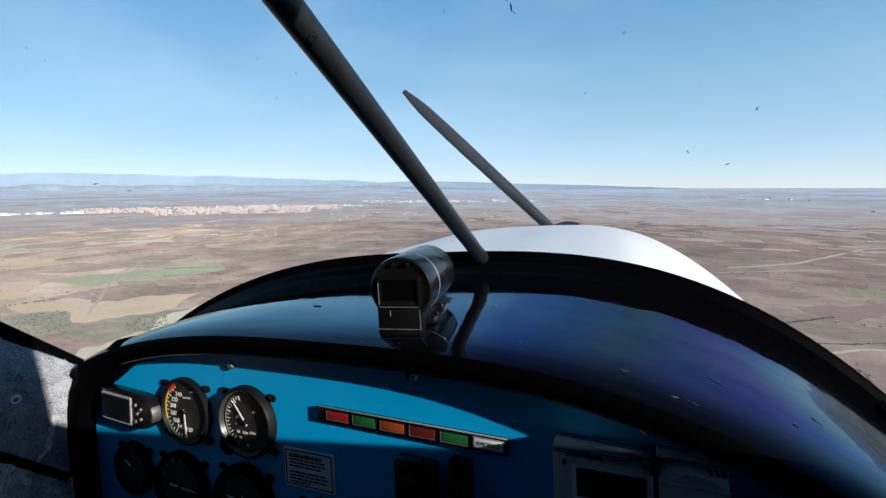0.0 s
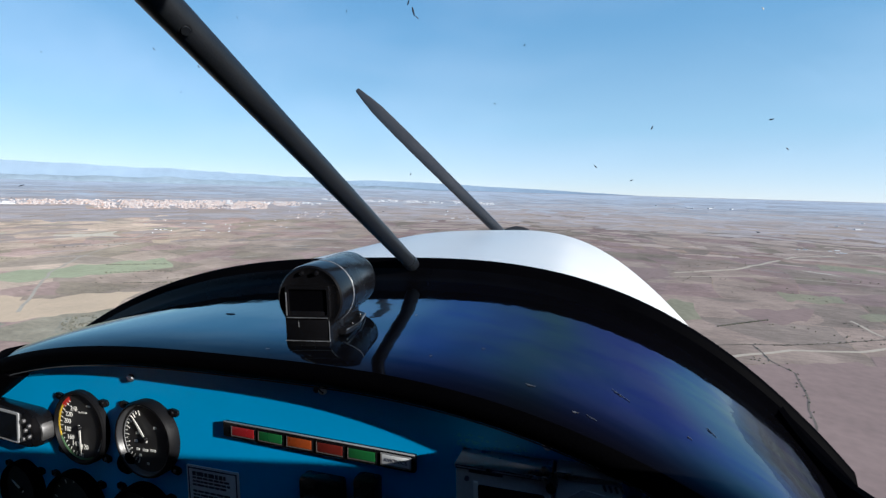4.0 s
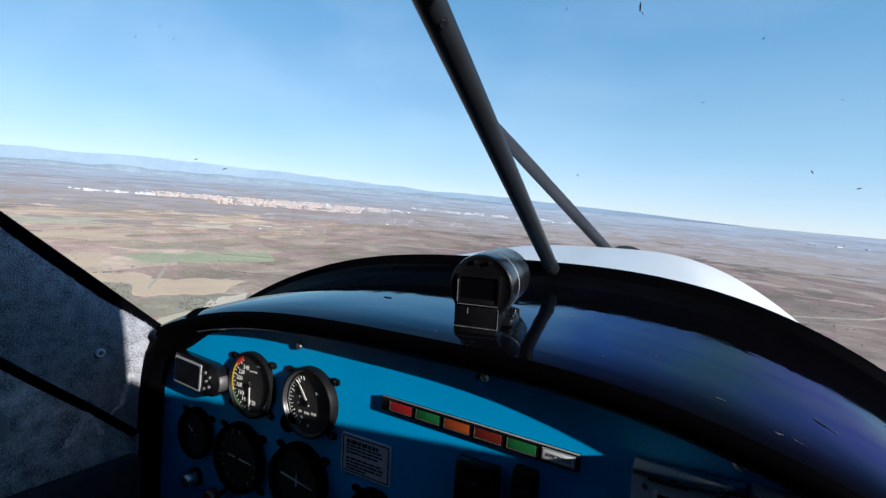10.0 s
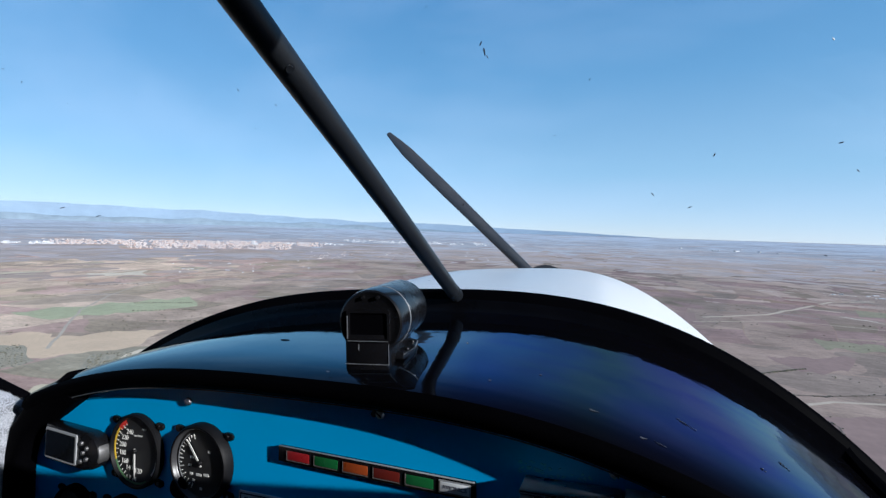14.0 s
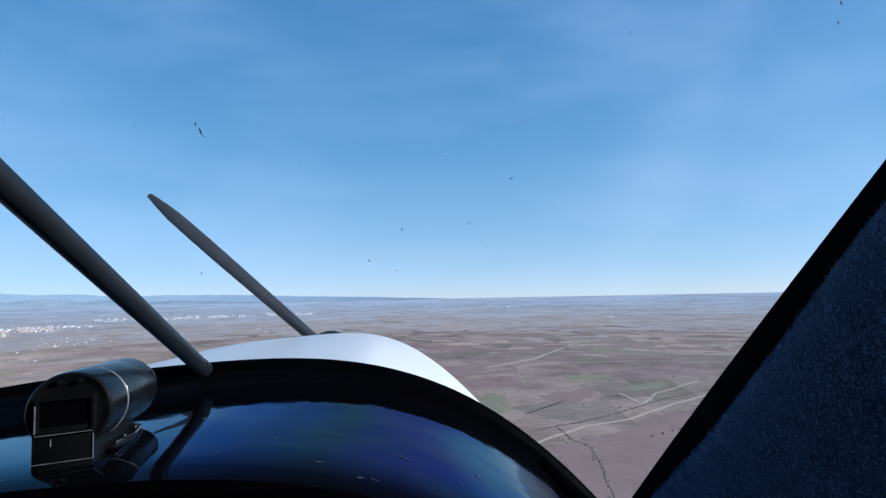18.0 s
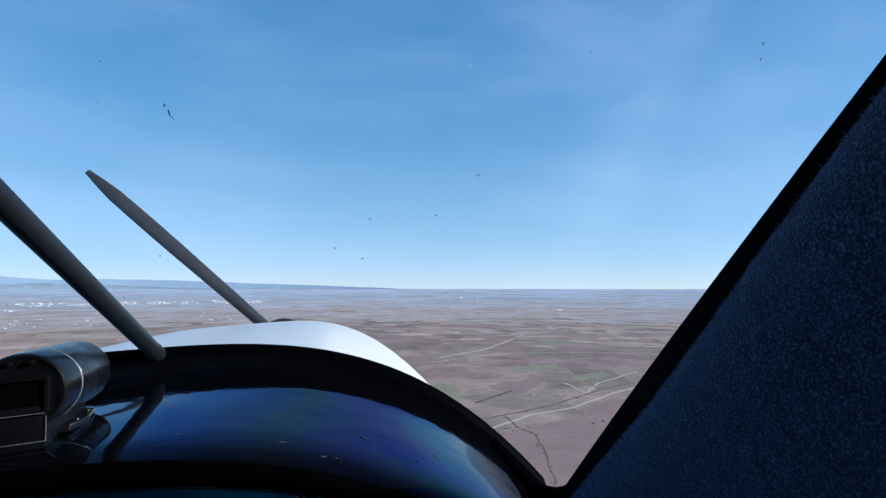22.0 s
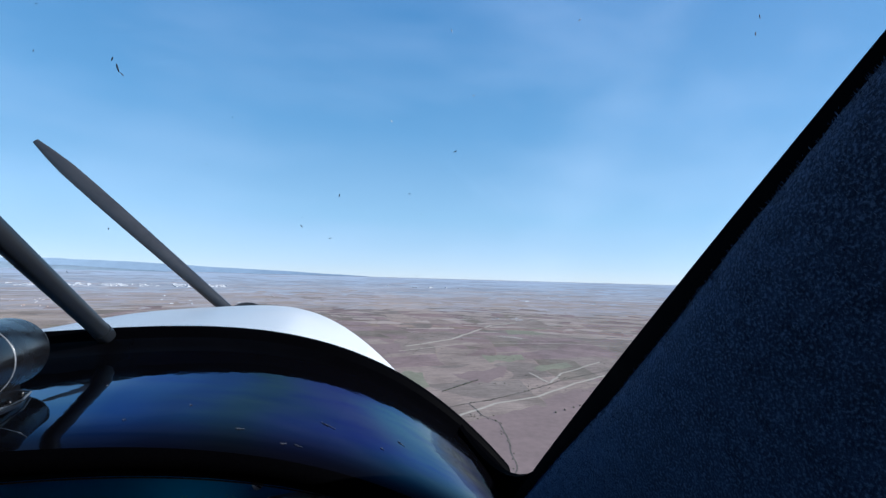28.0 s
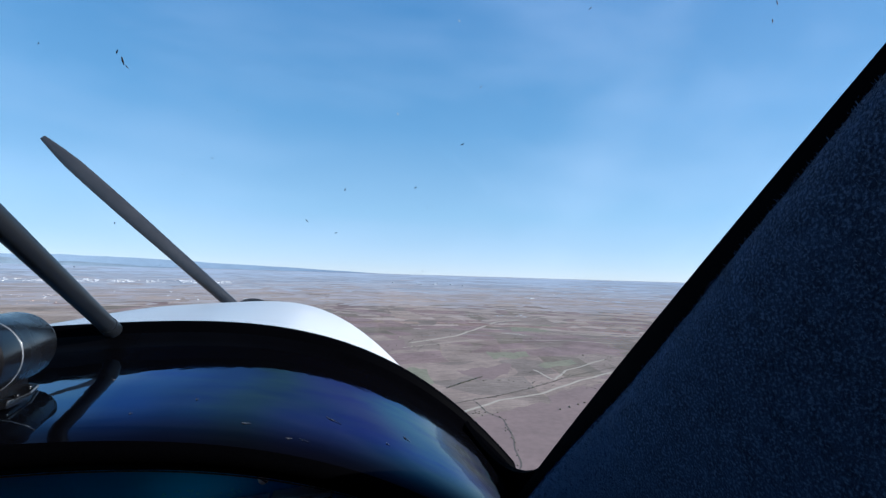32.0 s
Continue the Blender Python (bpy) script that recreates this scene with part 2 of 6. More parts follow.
def gloss_black():
    """The glareshield: polished black, its gloss tinted with painted reflection colours, with dusty smears."""
    m = bpy.data.materials.new("polished_black_glareshield")
    m.use_nodes = True
    n, l = m.node_tree.nodes, m.node_tree.links
    n.remove(n["Principled BSDF"])
    co, no, rp, dust, rr = (n.new("ShaderNode" + k) for k in ("TexCoord", "TexNoise", "ValToRGB", "TexNoise", "MapRange"))
    df, gl, fr, mx = (n.new("ShaderNode" + k) for k in ("BsdfDiffuse", "BsdfGlossy", "Fresnel", "MixShader"))
    no.inputs["Scale"].default_value, no.inputs["Detail"].default_value = 5.0, 1.0
    dust.inputs["Scale"].default_value, dust.inputs["Detail"].default_value = 26.0, 6.0
    for t in (no, dust):
        l.new(co.outputs["Object"], t.inputs["Vector"])
    # reflection colours put into the gloss tint: clear left, blue to purple rightwards
    sp, gr, wob = n.new("ShaderNodeSeparateXYZ"), n.new("ShaderNodeMapRange"), n.new("ShaderNodeMath")
    wob.operation = "MULTIPLY_ADD"
    wob.inputs[1].default_value = 0.16
    l.new(co.outputs["Object"], sp.inputs[0])
    l.new(no.outputs["Fac"], wob.inputs[0])
    l.new(sp.outputs["X"], wob.inputs[2])
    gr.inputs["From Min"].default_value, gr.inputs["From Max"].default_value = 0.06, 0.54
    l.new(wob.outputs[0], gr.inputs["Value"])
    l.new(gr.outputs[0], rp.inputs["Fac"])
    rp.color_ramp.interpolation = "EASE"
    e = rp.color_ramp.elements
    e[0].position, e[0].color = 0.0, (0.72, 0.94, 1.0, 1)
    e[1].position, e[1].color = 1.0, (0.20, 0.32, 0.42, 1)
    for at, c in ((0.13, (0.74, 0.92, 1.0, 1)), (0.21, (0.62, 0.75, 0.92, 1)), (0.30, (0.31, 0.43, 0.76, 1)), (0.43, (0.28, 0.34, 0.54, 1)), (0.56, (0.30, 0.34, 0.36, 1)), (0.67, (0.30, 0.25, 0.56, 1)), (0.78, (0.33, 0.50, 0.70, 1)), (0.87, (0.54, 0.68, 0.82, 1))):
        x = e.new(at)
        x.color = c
    l.new(rp.outputs["Color"], gl.inputs["Color"])
    rr.inputs["From Min"].default_value, rr.inputs["From Max"].default_value = 0.35, 0.75
    rr.inputs["To Min"].default_value, rr.inputs["To Max"].default_value = 0.02, 0.085
    l.new(dust.outputs["Fac"], rr.inputs["Value"])
    l.new(rr.outputs[0], gl.inputs["Roughness"])
    # blotches in the painted reflection tint and a slightly wavy moulding
    blot, bm1, bmp, wave = (n.new("ShaderNode" + k) for k in ("TexNoise", "Mix", "Bump", "TexNoise"))
    blot.inputs["Scale"].default_value, blot.inputs["Detail"].default_value, blot.inputs["Roughness"].default_value = 12.0, 6.0, 0.62
    wave.inputs["Scale"].default_value, wave.inputs["Detail"].default_value = 30.0, 2.0
    wipe = n.new("ShaderNodeMapping")
    wipe.inputs["Rotation"].default_value, wipe.inputs["Scale"].default_value = (0, 0, radians(-28)), (0.8, 2.4, 1.0)
    l.new(co.outputs["Object"], wipe.inputs["Vector"])
    l.new(wipe.outputs[0], blot.inputs["Vector"])
    l.new(co.outputs["Object"], wave.inputs["Vector"])
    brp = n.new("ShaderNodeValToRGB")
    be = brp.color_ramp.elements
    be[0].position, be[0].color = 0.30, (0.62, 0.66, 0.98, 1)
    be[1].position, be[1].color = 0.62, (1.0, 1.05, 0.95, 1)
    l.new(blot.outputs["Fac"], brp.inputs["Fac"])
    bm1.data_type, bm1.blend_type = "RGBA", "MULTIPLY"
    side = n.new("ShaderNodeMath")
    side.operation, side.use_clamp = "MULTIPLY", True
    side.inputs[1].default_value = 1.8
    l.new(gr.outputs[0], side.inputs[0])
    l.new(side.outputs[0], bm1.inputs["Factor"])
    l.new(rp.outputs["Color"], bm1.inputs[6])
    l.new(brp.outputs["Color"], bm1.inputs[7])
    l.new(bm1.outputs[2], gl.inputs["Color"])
    bmp.inputs["Strength"].default_value, bmp.inputs["Distance"].default_value = 0.20, 0.0012
    l.new(wave.outputs["Fac"], bmp.inputs["Height"])
    l.new(bmp.outputs[0], gl.inputs["Normal"])
    df.inputs["Color"].default_value = (0.0018, 0.0018, 0.0026, 1)
    fr.inputs["IOR"].default_value = 3.6
    # gloss turned down towards the front lip to imitate a dark reflection
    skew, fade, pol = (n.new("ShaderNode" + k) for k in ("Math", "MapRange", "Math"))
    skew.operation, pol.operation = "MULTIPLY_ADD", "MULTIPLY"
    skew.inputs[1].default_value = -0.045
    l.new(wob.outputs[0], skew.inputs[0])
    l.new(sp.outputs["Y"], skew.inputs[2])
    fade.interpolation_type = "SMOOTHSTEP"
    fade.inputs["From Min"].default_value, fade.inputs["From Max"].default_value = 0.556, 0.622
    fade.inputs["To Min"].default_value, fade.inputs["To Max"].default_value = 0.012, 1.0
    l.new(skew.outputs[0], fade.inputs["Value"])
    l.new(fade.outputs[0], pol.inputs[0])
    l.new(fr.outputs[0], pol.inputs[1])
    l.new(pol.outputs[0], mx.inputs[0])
    l.new(df.outputs[0], mx.inputs[1])
    l.new(gl.outputs[0], mx.inputs[2])
    l.new(mx.outputs[0], n["Material Output"].inputs["Surface"])
    return m


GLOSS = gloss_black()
FILLET = surface("satin_black_fillet", (0.0012, 0.0012, 0.0017), 0.30, fine=300, coarse=25, vary=0.3, bump=0.0, spec=0.02, rough_vary=0.06)
# specular ramped up towards the left end to place a sheen there
fn, fl = FILLET.node_tree.nodes, FILLET.node_tree.links
f_co, f_sep, f_end = (fn.new("ShaderNode" + k) for k in ("TexCoord", "SeparateXYZ", "MapRange"))
f_end.inputs["From Min"].default_value, f_end.inputs["From Max"].default_value = -0.20, 0.30
f_end.inputs["To Min"].default_value, f_end.inputs["To Max"].default_value = 0.20, 0.0
fl.new(f_co.outputs["Object"], f_sep.inputs[0])
fl.new(f_sep.outputs["X"], f_end.inputs["Value"])
fl.new(f_end.outputs[0], fn["Principled BSDF"].inputs["Specular IOR Level"])
RIM_BLACK = surface("satin_black_rim", (0.0010, 0.0010, 0.0014), 0.50, fine=500, coarse=12, vary=0.3, bump=0.0, spec=0.004, rough_vary=0.05)


def glass():
    m = bpy.data.materials.new("acrylic_windscreen")
    m.use_nodes = True
    n, l = m.node_tree.nodes, m.node_tree.links
    n.remove(n["Principled BSDF"])
    tr, gl, mx = n.new("ShaderNodeBsdfTransparent"), n.new("ShaderNodeBsdfGlossy"), n.new("ShaderNodeMixShader")
    tr.inputs["Color"].default_value = (0.96, 0.98, 0.99, 1)
    gl.inputs["Roughness"].default_value = 0.03
    mx.inputs[0].default_value = 0.02
    # pale haze in the acrylic, denser to the right, standing in for reflections
    co, mp, no, rg, tl, m2 = (n.new("ShaderNode" + k) for k in ("TexCoord", "Mapping", "TexNoise", "MapRange", "BsdfTranslucent", "MixShader"))
    mp.inputs["Scale"].default_value = (9.0, 2.2, 2.2)
    mp.inputs["Rotation"].default_value = (0.2, 0.5, 0.35)
    no.inputs["Scale"].default_value, no.inputs["Detail"].default_value = 1.0, 4.0
    rg.inputs["From Min"].default_value, rg.inputs["From Max"].default_value = 0.42, 0.72
    rg.inputs["To Min"].default_value, rg.inputs["To Max"].default_value = 0.006, 0.07
    tl.inputs["Color"].default_value = (0.9, 0.92, 0.95, 1)
    l.new(co.outputs["Object"], mp.inputs["Vector"])
    l.new(mp.outputs[0], no.inputs["Vector"])
    l.new(no.outputs["Fac"], rg.inputs["Value"])
    sx, side, more, both = (n.new("ShaderNode" + k) for k in ("SeparateXYZ", "MapRange", "Math", "Math"))
    side.inputs["From Min"].default_value, side.inputs["From Max"].default_value = 0.38, 0.50
    side.inputs["To Min"].default_value, side.inputs["To Max"].default_value = 0.25, 1.1
    more.operation, both.operation = "MULTIPLY", "MULTIPLY"
    more.inputs[1].default_value = 1.0
    l.new(co.outputs["Object"], sx.inputs[0])
    l.new(sx.outputs["X"], side.inputs["Value"])
    l.new(side.outputs[0], more.inputs[0])
    l.new(more.outputs[0], both.inputs[0])
    l.new(rg.outputs[0], both.inputs[1])
    # long pale streaks standing in for reflections near the right-hand edge
    st_map, st, st_rng, st_side, st_mul, st_add = (n.new("ShaderNode" + k) for k in ("Mapping", "TexNoise", "MapRange", "MapRange", "Math", "Math"))
    st_map.inputs["Scale"].default_value = (19.0, 1.8, 1.8)
    st.inputs["Scale"].default_value, st.inputs["Detail"].default_value = 1.0, 1.5
    st_rng.inputs["From Min"].default_value, st_rng.inputs["From Max"].default_value = 0.46, 0.72
    st_rng.inputs["To Min"].default_value, st_rng.inputs["To Max"].default_value = 0.0, 0.12
    st_side.inputs["From Min"].default_value, st_side.inputs["From Max"].default_value = 0.425, 0.470
    st_mul.operation, st_add.operation = "MULTIPLY", "ADD"
    l.new(co.outputs["Object"], st_map.inputs["Vector"])
    l.new(st_map.outputs[0], st.inputs["Vector"])
    l.new(st.outputs["Fac"], st_rng.inputs["Value"])
    l.new(sx.outputs["X"], st_side.inputs["Value"])
    l.new(st_rng.outputs[0], st_mul.inputs[0])
    l.new(st_side.outputs[0], st_mul.inputs[1])
    up_rng, st_up = n.new("ShaderNodeMapRange"), n.new("ShaderNodeMath")
    up_rng.inputs["From Min"].default_value, up_rng.inputs["From Max"].default_value = -0.13, 0.01
    st_up.operation = "MULTIPLY"
    l.new(both.outputs[0], st_add.inputs[0])
    l.new(st_mul.outputs[0], st_add.inputs[1])
    l.new(sx.outputs["Z"], up_rng.inputs["Value"])
    l.new(st_add.outputs[0], st_up.inputs[0])
    l.new(up_rng.outputs[0], st_up.inputs[1])
    l.new(st_up.outputs[0], m2.inputs[0])
    l.new(tr.outputs[0], mx.inputs[1])
    l.new(gl.outputs[0], mx.inputs[2])
    l.new(mx.outputs[0], m2.inputs[1])
    l.new(tl.outputs[0], m2.inputs[2])
    l.new(m2.outputs[0], n["Material Output"].inputs["Surface"])
    return m


GLASS = glass()


# ---- builders ----
def put(name, parent=None, m=None):
    """An empty that carries a thing, in cabin axes."""
    ob = new(name)
    ob.empty_display_size = 0.05
    if parent:
        ob.parent = parent
        ob.matrix_basis = m or Matrix()
    else:
        ob.matrix_basis = CABIN @ (m or Matrix())
    return ob


def mesh_of(name, bm, material, smooth=None):
    me = bpy.data.meshes.new(name)
    bmesh.ops.recalc_face_normals(bm, faces=bm.faces)
    if smooth is not None:
        for f in bm.faces:
            f.smooth = True
        for e in bm.edges:
            if len(e.link_faces) == 2 and e.calc_face_angle(0) > radians(smooth):
                e.smooth = False
    bm.to_mesh(me)
    bm.free()
    me.materials.append(material)
    return me


def part(name, bm, material, parent, label="", smooth=40, m=None):
    ob = new(name, mesh_of(name, bm, material, smooth))
    ob.parent = parent
    if m is not None:
        ob.matrix_basis = m
    return tagged(ob, label)


def solid(name, bm, material, label, category, kind="", smooth=40, cabin=True):
    """A one-mesh thing or piece of the setting."""
    ob = new(name, mesh_of(name, bm, material, smooth))
    if cabin:
        ob.matrix_basis = CABIN
    return tagged(ob, label, category, kind=kind)


def box(x0, x1, y0, y1, z0, z1, bevel=0.0, seg=2, bm=None):
    bm = bm or bmesh.new()
    r = bmesh.ops.create_cube(bm, size=1)
    vs = r["verts"]
    bmesh.ops.transform(bm, verts=vs, matrix=Matrix.LocRotScale(((x0 + x1) / 2, (y0 + y1) / 2, (z0 + z1) / 2), None, (x1 - x0, y1 - y0, z1 - z0)))
    if bevel:
        es = list({e for v in vs for e in v.link_edges})
        bmesh.ops.bevel(bm, geom=es, offset=bevel, segments=seg, profile=0.5, affect="EDGES")
    return bm


def lathe(rings, n=40, bm=None, axis="y", at=(0, 0, 0)):
    """Rings of (radius, height along axis); radius 0 closes."""
    bm = bm or bmesh.new()
    rows = []
    for r, h in rings:
        row = []
        for i in range(1 if r == 0 else n):
            a = 2 * math.pi * i / n
            c, s = r * math.cos(a), r * math.sin(a)
            p = (c, h, s) if axis == "y" else (c, s, h) if axis == "z" else (h, c, s)
            row.append(bm.verts.new(Vector(p) + Vector(at)))
        rows.append(row)
    for a, b in zip(rows, rows[1:]):
        for i in range(n):
            j = (i + 1) % n
            f = [a[i % len(a)], a[j % len(a)], b[j % len(b)], b[i % len(b)]]
            f = list(dict.fromkeys(f))
            if len(f) > 2:
                bm.faces.new(f)
    return bm


def sheet(points, bm=None, closed=False):
    """A surface from rows of points."""
    bm = bm or bmesh.new()
    rows = [[bm.verts.new(p) for p in row] for row in points]
    for a, b in zip(rows, rows[1:]):
        k = len(a)
        for i in range(k if closed else k - 1):
            bm.faces.new((a[i], a[(i + 1) % k], b[(i + 1) % k], b[i]))
    return bm


def sweep(path, profile, bm=None, cap=True):
    """A profile of (side, up) carried along a path; returns a closed bar."""
    rows = []
    for i, p in enumerate(path):
        p = Vector(p)
        d = (Vector(path[min(i + 1, len(path) - 1)]) - Vector(path[max(i - 1, 0)])).normalized()
        side = d.cross(Vector((0, 1, 0)))
        if side.length < 1e-3:
            side = Vector((1, 0, 0))
        side.normalize()
        up = side.cross(d)
        rows.append([p + side * a + up * b for a, b in profile])
    bm = bm or bmesh.new()
    vr = [[bm.verts.new(p) for p in row] for row in rows]
    k = len(profile)
    for a, b in zip(vr, vr[1:]):
        for i in range(k):
            bm.faces.new((a[i], a[(i + 1) % k], b[(i + 1) % k], b[i]))
    if cap:
        bm.faces.new(vr[0])
        bm.faces.new(vr[-1])
    return bm


def circle(r, n=14):
    return [(r * math.cos(2 * math.pi * i / n), r * math.sin(2 * math.pi * i / n)) for i in range(n)]


def slab(outline, axis, a, b, bevel=0.0, bm=None):
    """A flat outline made thick between a and b along an axis. Outline in the two other axes, in order."""
    bm = bm or bmesh.new()
    def at(p, h):
        return (h, p[0], p[1]) if axis == "x" else (p[0], h, p[1]) if axis == "y" else (p[0], p[1], h)
    lo = [bm.verts.new(at(p, a)) for p in outline]
    hi = [bm.verts.new(at(p, b)) for p in outline]
    k = len(outline)
    bm.faces.new(lo)
    bm.faces.new(hi)
    for i in range(k):
        bm.faces.new((lo[i], lo[(i + 1) % k], hi[(i + 1) % k], hi[i]))
    if bevel:
        bmesh.ops.recalc_face_normals(bm, faces=bm.faces)
        es = [e for e in bm.edges if e.calc_face_angle(0) > 0.5]
        bmesh.ops.bevel(bm, geom=es, offset=bevel, segments=2, profile=0.5, affect="EDGES")
    return bm


def rounded(x0, x1, z0, z1, r, n=5):
    out = []
    for cx, cz, a0 in ((x1 - r, z1 - r, 0), (x0 + r, z1 - r, 90), (x0 + r, z0 + r, 180), (x1 - r, z0 + r, 270)):
        for i in range(n + 1):
            a = radians(a0 + 90 * i / n)
            out.append((cx + r * math.cos(a), cz + r * math.sin(a)))
    return out


def words(text, size, material, parent, x, y, z, name="lettering", turn=0.0):
    cu = bpy.data.curves.new(name, "FONT")
    cu.body, cu.size, cu.align_x, cu.align_y = text, size, "CENTER", "CENTER"
    cu.extrude = 0.0002
    tmp = bpy.data.objects.new(name, cu)
    me = bpy.data.meshes.new_from_object(tmp)
    bpy.data.objects.remove(tmp)
    me.name = name
    me.materials.clear()
    me.materials.append(material)
    ob = new(name, me)
    ob.parent = parent
    ob.matrix_basis = pose(x, y, z, 90, 0, 0) @ pose(0, 0, 0, 0, 0, turn)
    return ob


# ---- cabin structure ----
def arch(u):
    """How far the arched fuselage section falls below its crown, u metres off the middle."""
    return 0.178 * (abs(u) / 0.5) ** 2.976


def rim_y(u):
    return 0.8156 - 0.164 * u * u + 0.192 * u


XC = -0.003
US = [-0.436 + 0.981 * i / 78 for i in range(79)]
DASH_PROFILE = ((0.0, 0.601, -0.198), (0.0, 0.592, -0.198), (0.0, 0.584, -0.1955), (0.0, 0.578, -0.191), (0.0, 0.575, -0.186), (0.0, 0.5763, -0.1802), (0.0, 0.580, -0.1760), (0.0, 0.586, -0.1726), (0.0, 0.593, -0.1698),
                (0.06, None, -0.1664), (0.13, None, -0.1633), (0.21, None, -0.1605), (0.3, None, -0.1579), (0.4, None, -0.1558), (0.55, None, -0.1527), (0.7, None, -0.1489), (0.82, None, -0.1454), (0.92, None, -0.1420), (1.0, None, -0.1390))


def front_arch(u, s):
    """The hood is squarer at its left front corner than at the rim."""
    return arch(u) * (1 if u > 0 else 0.6 + 0.4 * s)


def dash_point(u, row):
    s, y, z = row
    if y is None:
        y = 0.593 + (rim_y(u) - 0.010 - 0.593) * s
    return Vector((XC + u, y, z - front_arch(u, s)))


glareshield = put("glareshield")
tagged(glareshield, "polished black glareshield hood above the instrument panel, scratched", "glareshield")


def hood_row(s):
    """A row of the profile at the depth s, 0 at the front lip and 1 at the rim."""
    tail = DASH_PROFILE[8:]
    for (s0, _, z0), (s1, _, z1) in zip(tail, tail[1:]):
        if s <= s1:
            return (s, None, z0 + (z1 - z0) * (s - s0) / (s1 - s0))
    return (1.0, None, tail[-1][2])


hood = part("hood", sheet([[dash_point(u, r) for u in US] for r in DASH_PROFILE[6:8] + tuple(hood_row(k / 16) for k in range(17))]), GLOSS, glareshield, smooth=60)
part("lip", sheet([[dash_point(u, r) for u in US[3:]] for r in DASH_PROFILE[:7]]), RIM_BLACK, glareshield, "matt black rolled front lip", smooth=60)
# highlight along the lip's lower edge, put in as a pale grey line
LIP_GLINT = surface("lip_highlight_line", (0.065, 0.07, 0.078), 0.5, fine=500, coarse=40, vary=0.8, bump=0.05, spec=0.2)
part("lip_edge", sweep([dash_point(u, (0.0, 0.5842, -0.1966)) for u in US[6:66]], circle(0.0006, 6)), LIP_GLINT, glareshield, "thin highlight line painted along the lip")
if sum(p.normal.z for p in hood.data.polygons) < 0:
    hood.data.flip_normals()
side_profile = [(a, b) for a, b in rounded(-0.018, 0.018, -0.020, 0.020, 0.012)]
for sx in (-1, 1):
    x_out = 0.47 if sx > 0 else -0.437
    if sx < 0:
        turn = ((0, -0.34), (0.002, -0.305), (0.012, -0.278), (0.034, -0.256), (0.07, -0.236), (0.106, -0.214))
    else:
        turn = ((0, -0.404), (-0.003, -0.372), (-0.013, -0.346), (-0.037, -0.324), (-0.075, -0.302))
    path = [(x_out, 0.600, -0.70), (x_out, 0.600, -0.45)] + [(x_out + dx, 0.600, z) for dx, z in turn]
    part("side_pillar", sweep(path, side_profile), RIM_BLACK, glareshield, "matt black rounded end of the hood")
# scratches and paint chips on the hood
for x, y, ln, an in ((0.2957, 0.6415, 0.020, -30), (0.2751, 0.5955, 0.010, -20), (0.2645, 0.5945, 0.006, 10), (0.233, 0.606, 0.009, 0), (0.19, 0.64, 0.003, 0), (0.34, 0.63, 0.005, -40), (0.11, 0.69, 0.003, 20), (0.02, 0.585, 0.004, 0), (0.36, 0.66, 0.012, -50), (0.155, 0.61, 0.003, 0)):
    u = x - XC
    s = (y - 0.593) / (rim_y(u) - 0.010 - 0.593)
    k = 0
    while k < len(DASH_PROFILE) - 2 and DASH_PROFILE[k + 1][0] < max(s, 0.001):
        k += 1
    za, zb = DASH_PROFILE[k], DASH_PROFILE[k + 1]
    w = (s - za[0]) / max(zb[0] - za[0], 1e-6)
    z = za[2] + (zb[2] - za[2]) * max(0, min(1, w)) - front_arch(u, max(s, 0))
    slope = -(arch(u + 0.01) - arch(u - 0.01)) / 0.02
    bm = box(-ln * 0.38, ln * 0.38, -0.00011, 0.00011, 0.0, 0.0003)
    box(-ln * 0.25, ln * 0.05, -0.0012, -0.00105, 0.0, 0.0003, bm=bm)
    part("scratch", bm, CHIP, glareshield, smooth=None, m=Matrix.Translation((x, y, z + 0.0002)) @ Matrix.Rotation(0.13, 4, "X") @ Matrix.Rotation(-math.atan(slope), 4, "Y") @ pose(0, 0, 0, 0, 0, an))
bm = lathe([(0.0022, 0), (0.0016, 0.0008), (0, 0.001)], 10, axis="z")
part("dirt_speck", bm, BUG, glareshield, m=pose(-0.083, 0.651, -0.1580 - arch(0.08)) @ Matrix.Diagonal((3.0, 0.8, 1, 1)))


def rim_point(u, dy, dz):
    return Vector((XC + u, rim_y(u) + dy, -0.112 + dz - arch(u)))


RIM = ((-0.011, -0.034), (-0.010, -0.024), (-0.007, -0.012), (-0.003, -0.004), (0.0, 0.0), (0.006, 0.001), (0.010, -0.004), (0.012, -0.045))
rim = solid("windscreen_rim", sheet([[rim_point(u, a, b) for u in US] for a, b in RIM[2:]]), RIM_BLACK, "black moulded rim at the foot of the windscreen", "window rim", "structure", 50)
FILLET_ROWS = ((-0.0135, -0.0290), (-0.0116, -0.0262), (-0.0100, -0.0215), (-0.0086, -0.0168), RIM[2])
part("fillet", sheet([[rim_point(u, a, b) for u in US] for a, b in FILLET_ROWS]), FILLET, rim, "black fillet between hood and rim, sheen raised at its left end", smooth=60)


# side edges of the windscreen: lines in the plane of the cabin side
def edge_right(y):
    return 0.0012 - 0.7746 * (y - 0.320) - 0.1055 * (y - 0.45) ** 2


def edge_left(y):
    return -0.0690 - 0.851 * (y - 0.41)


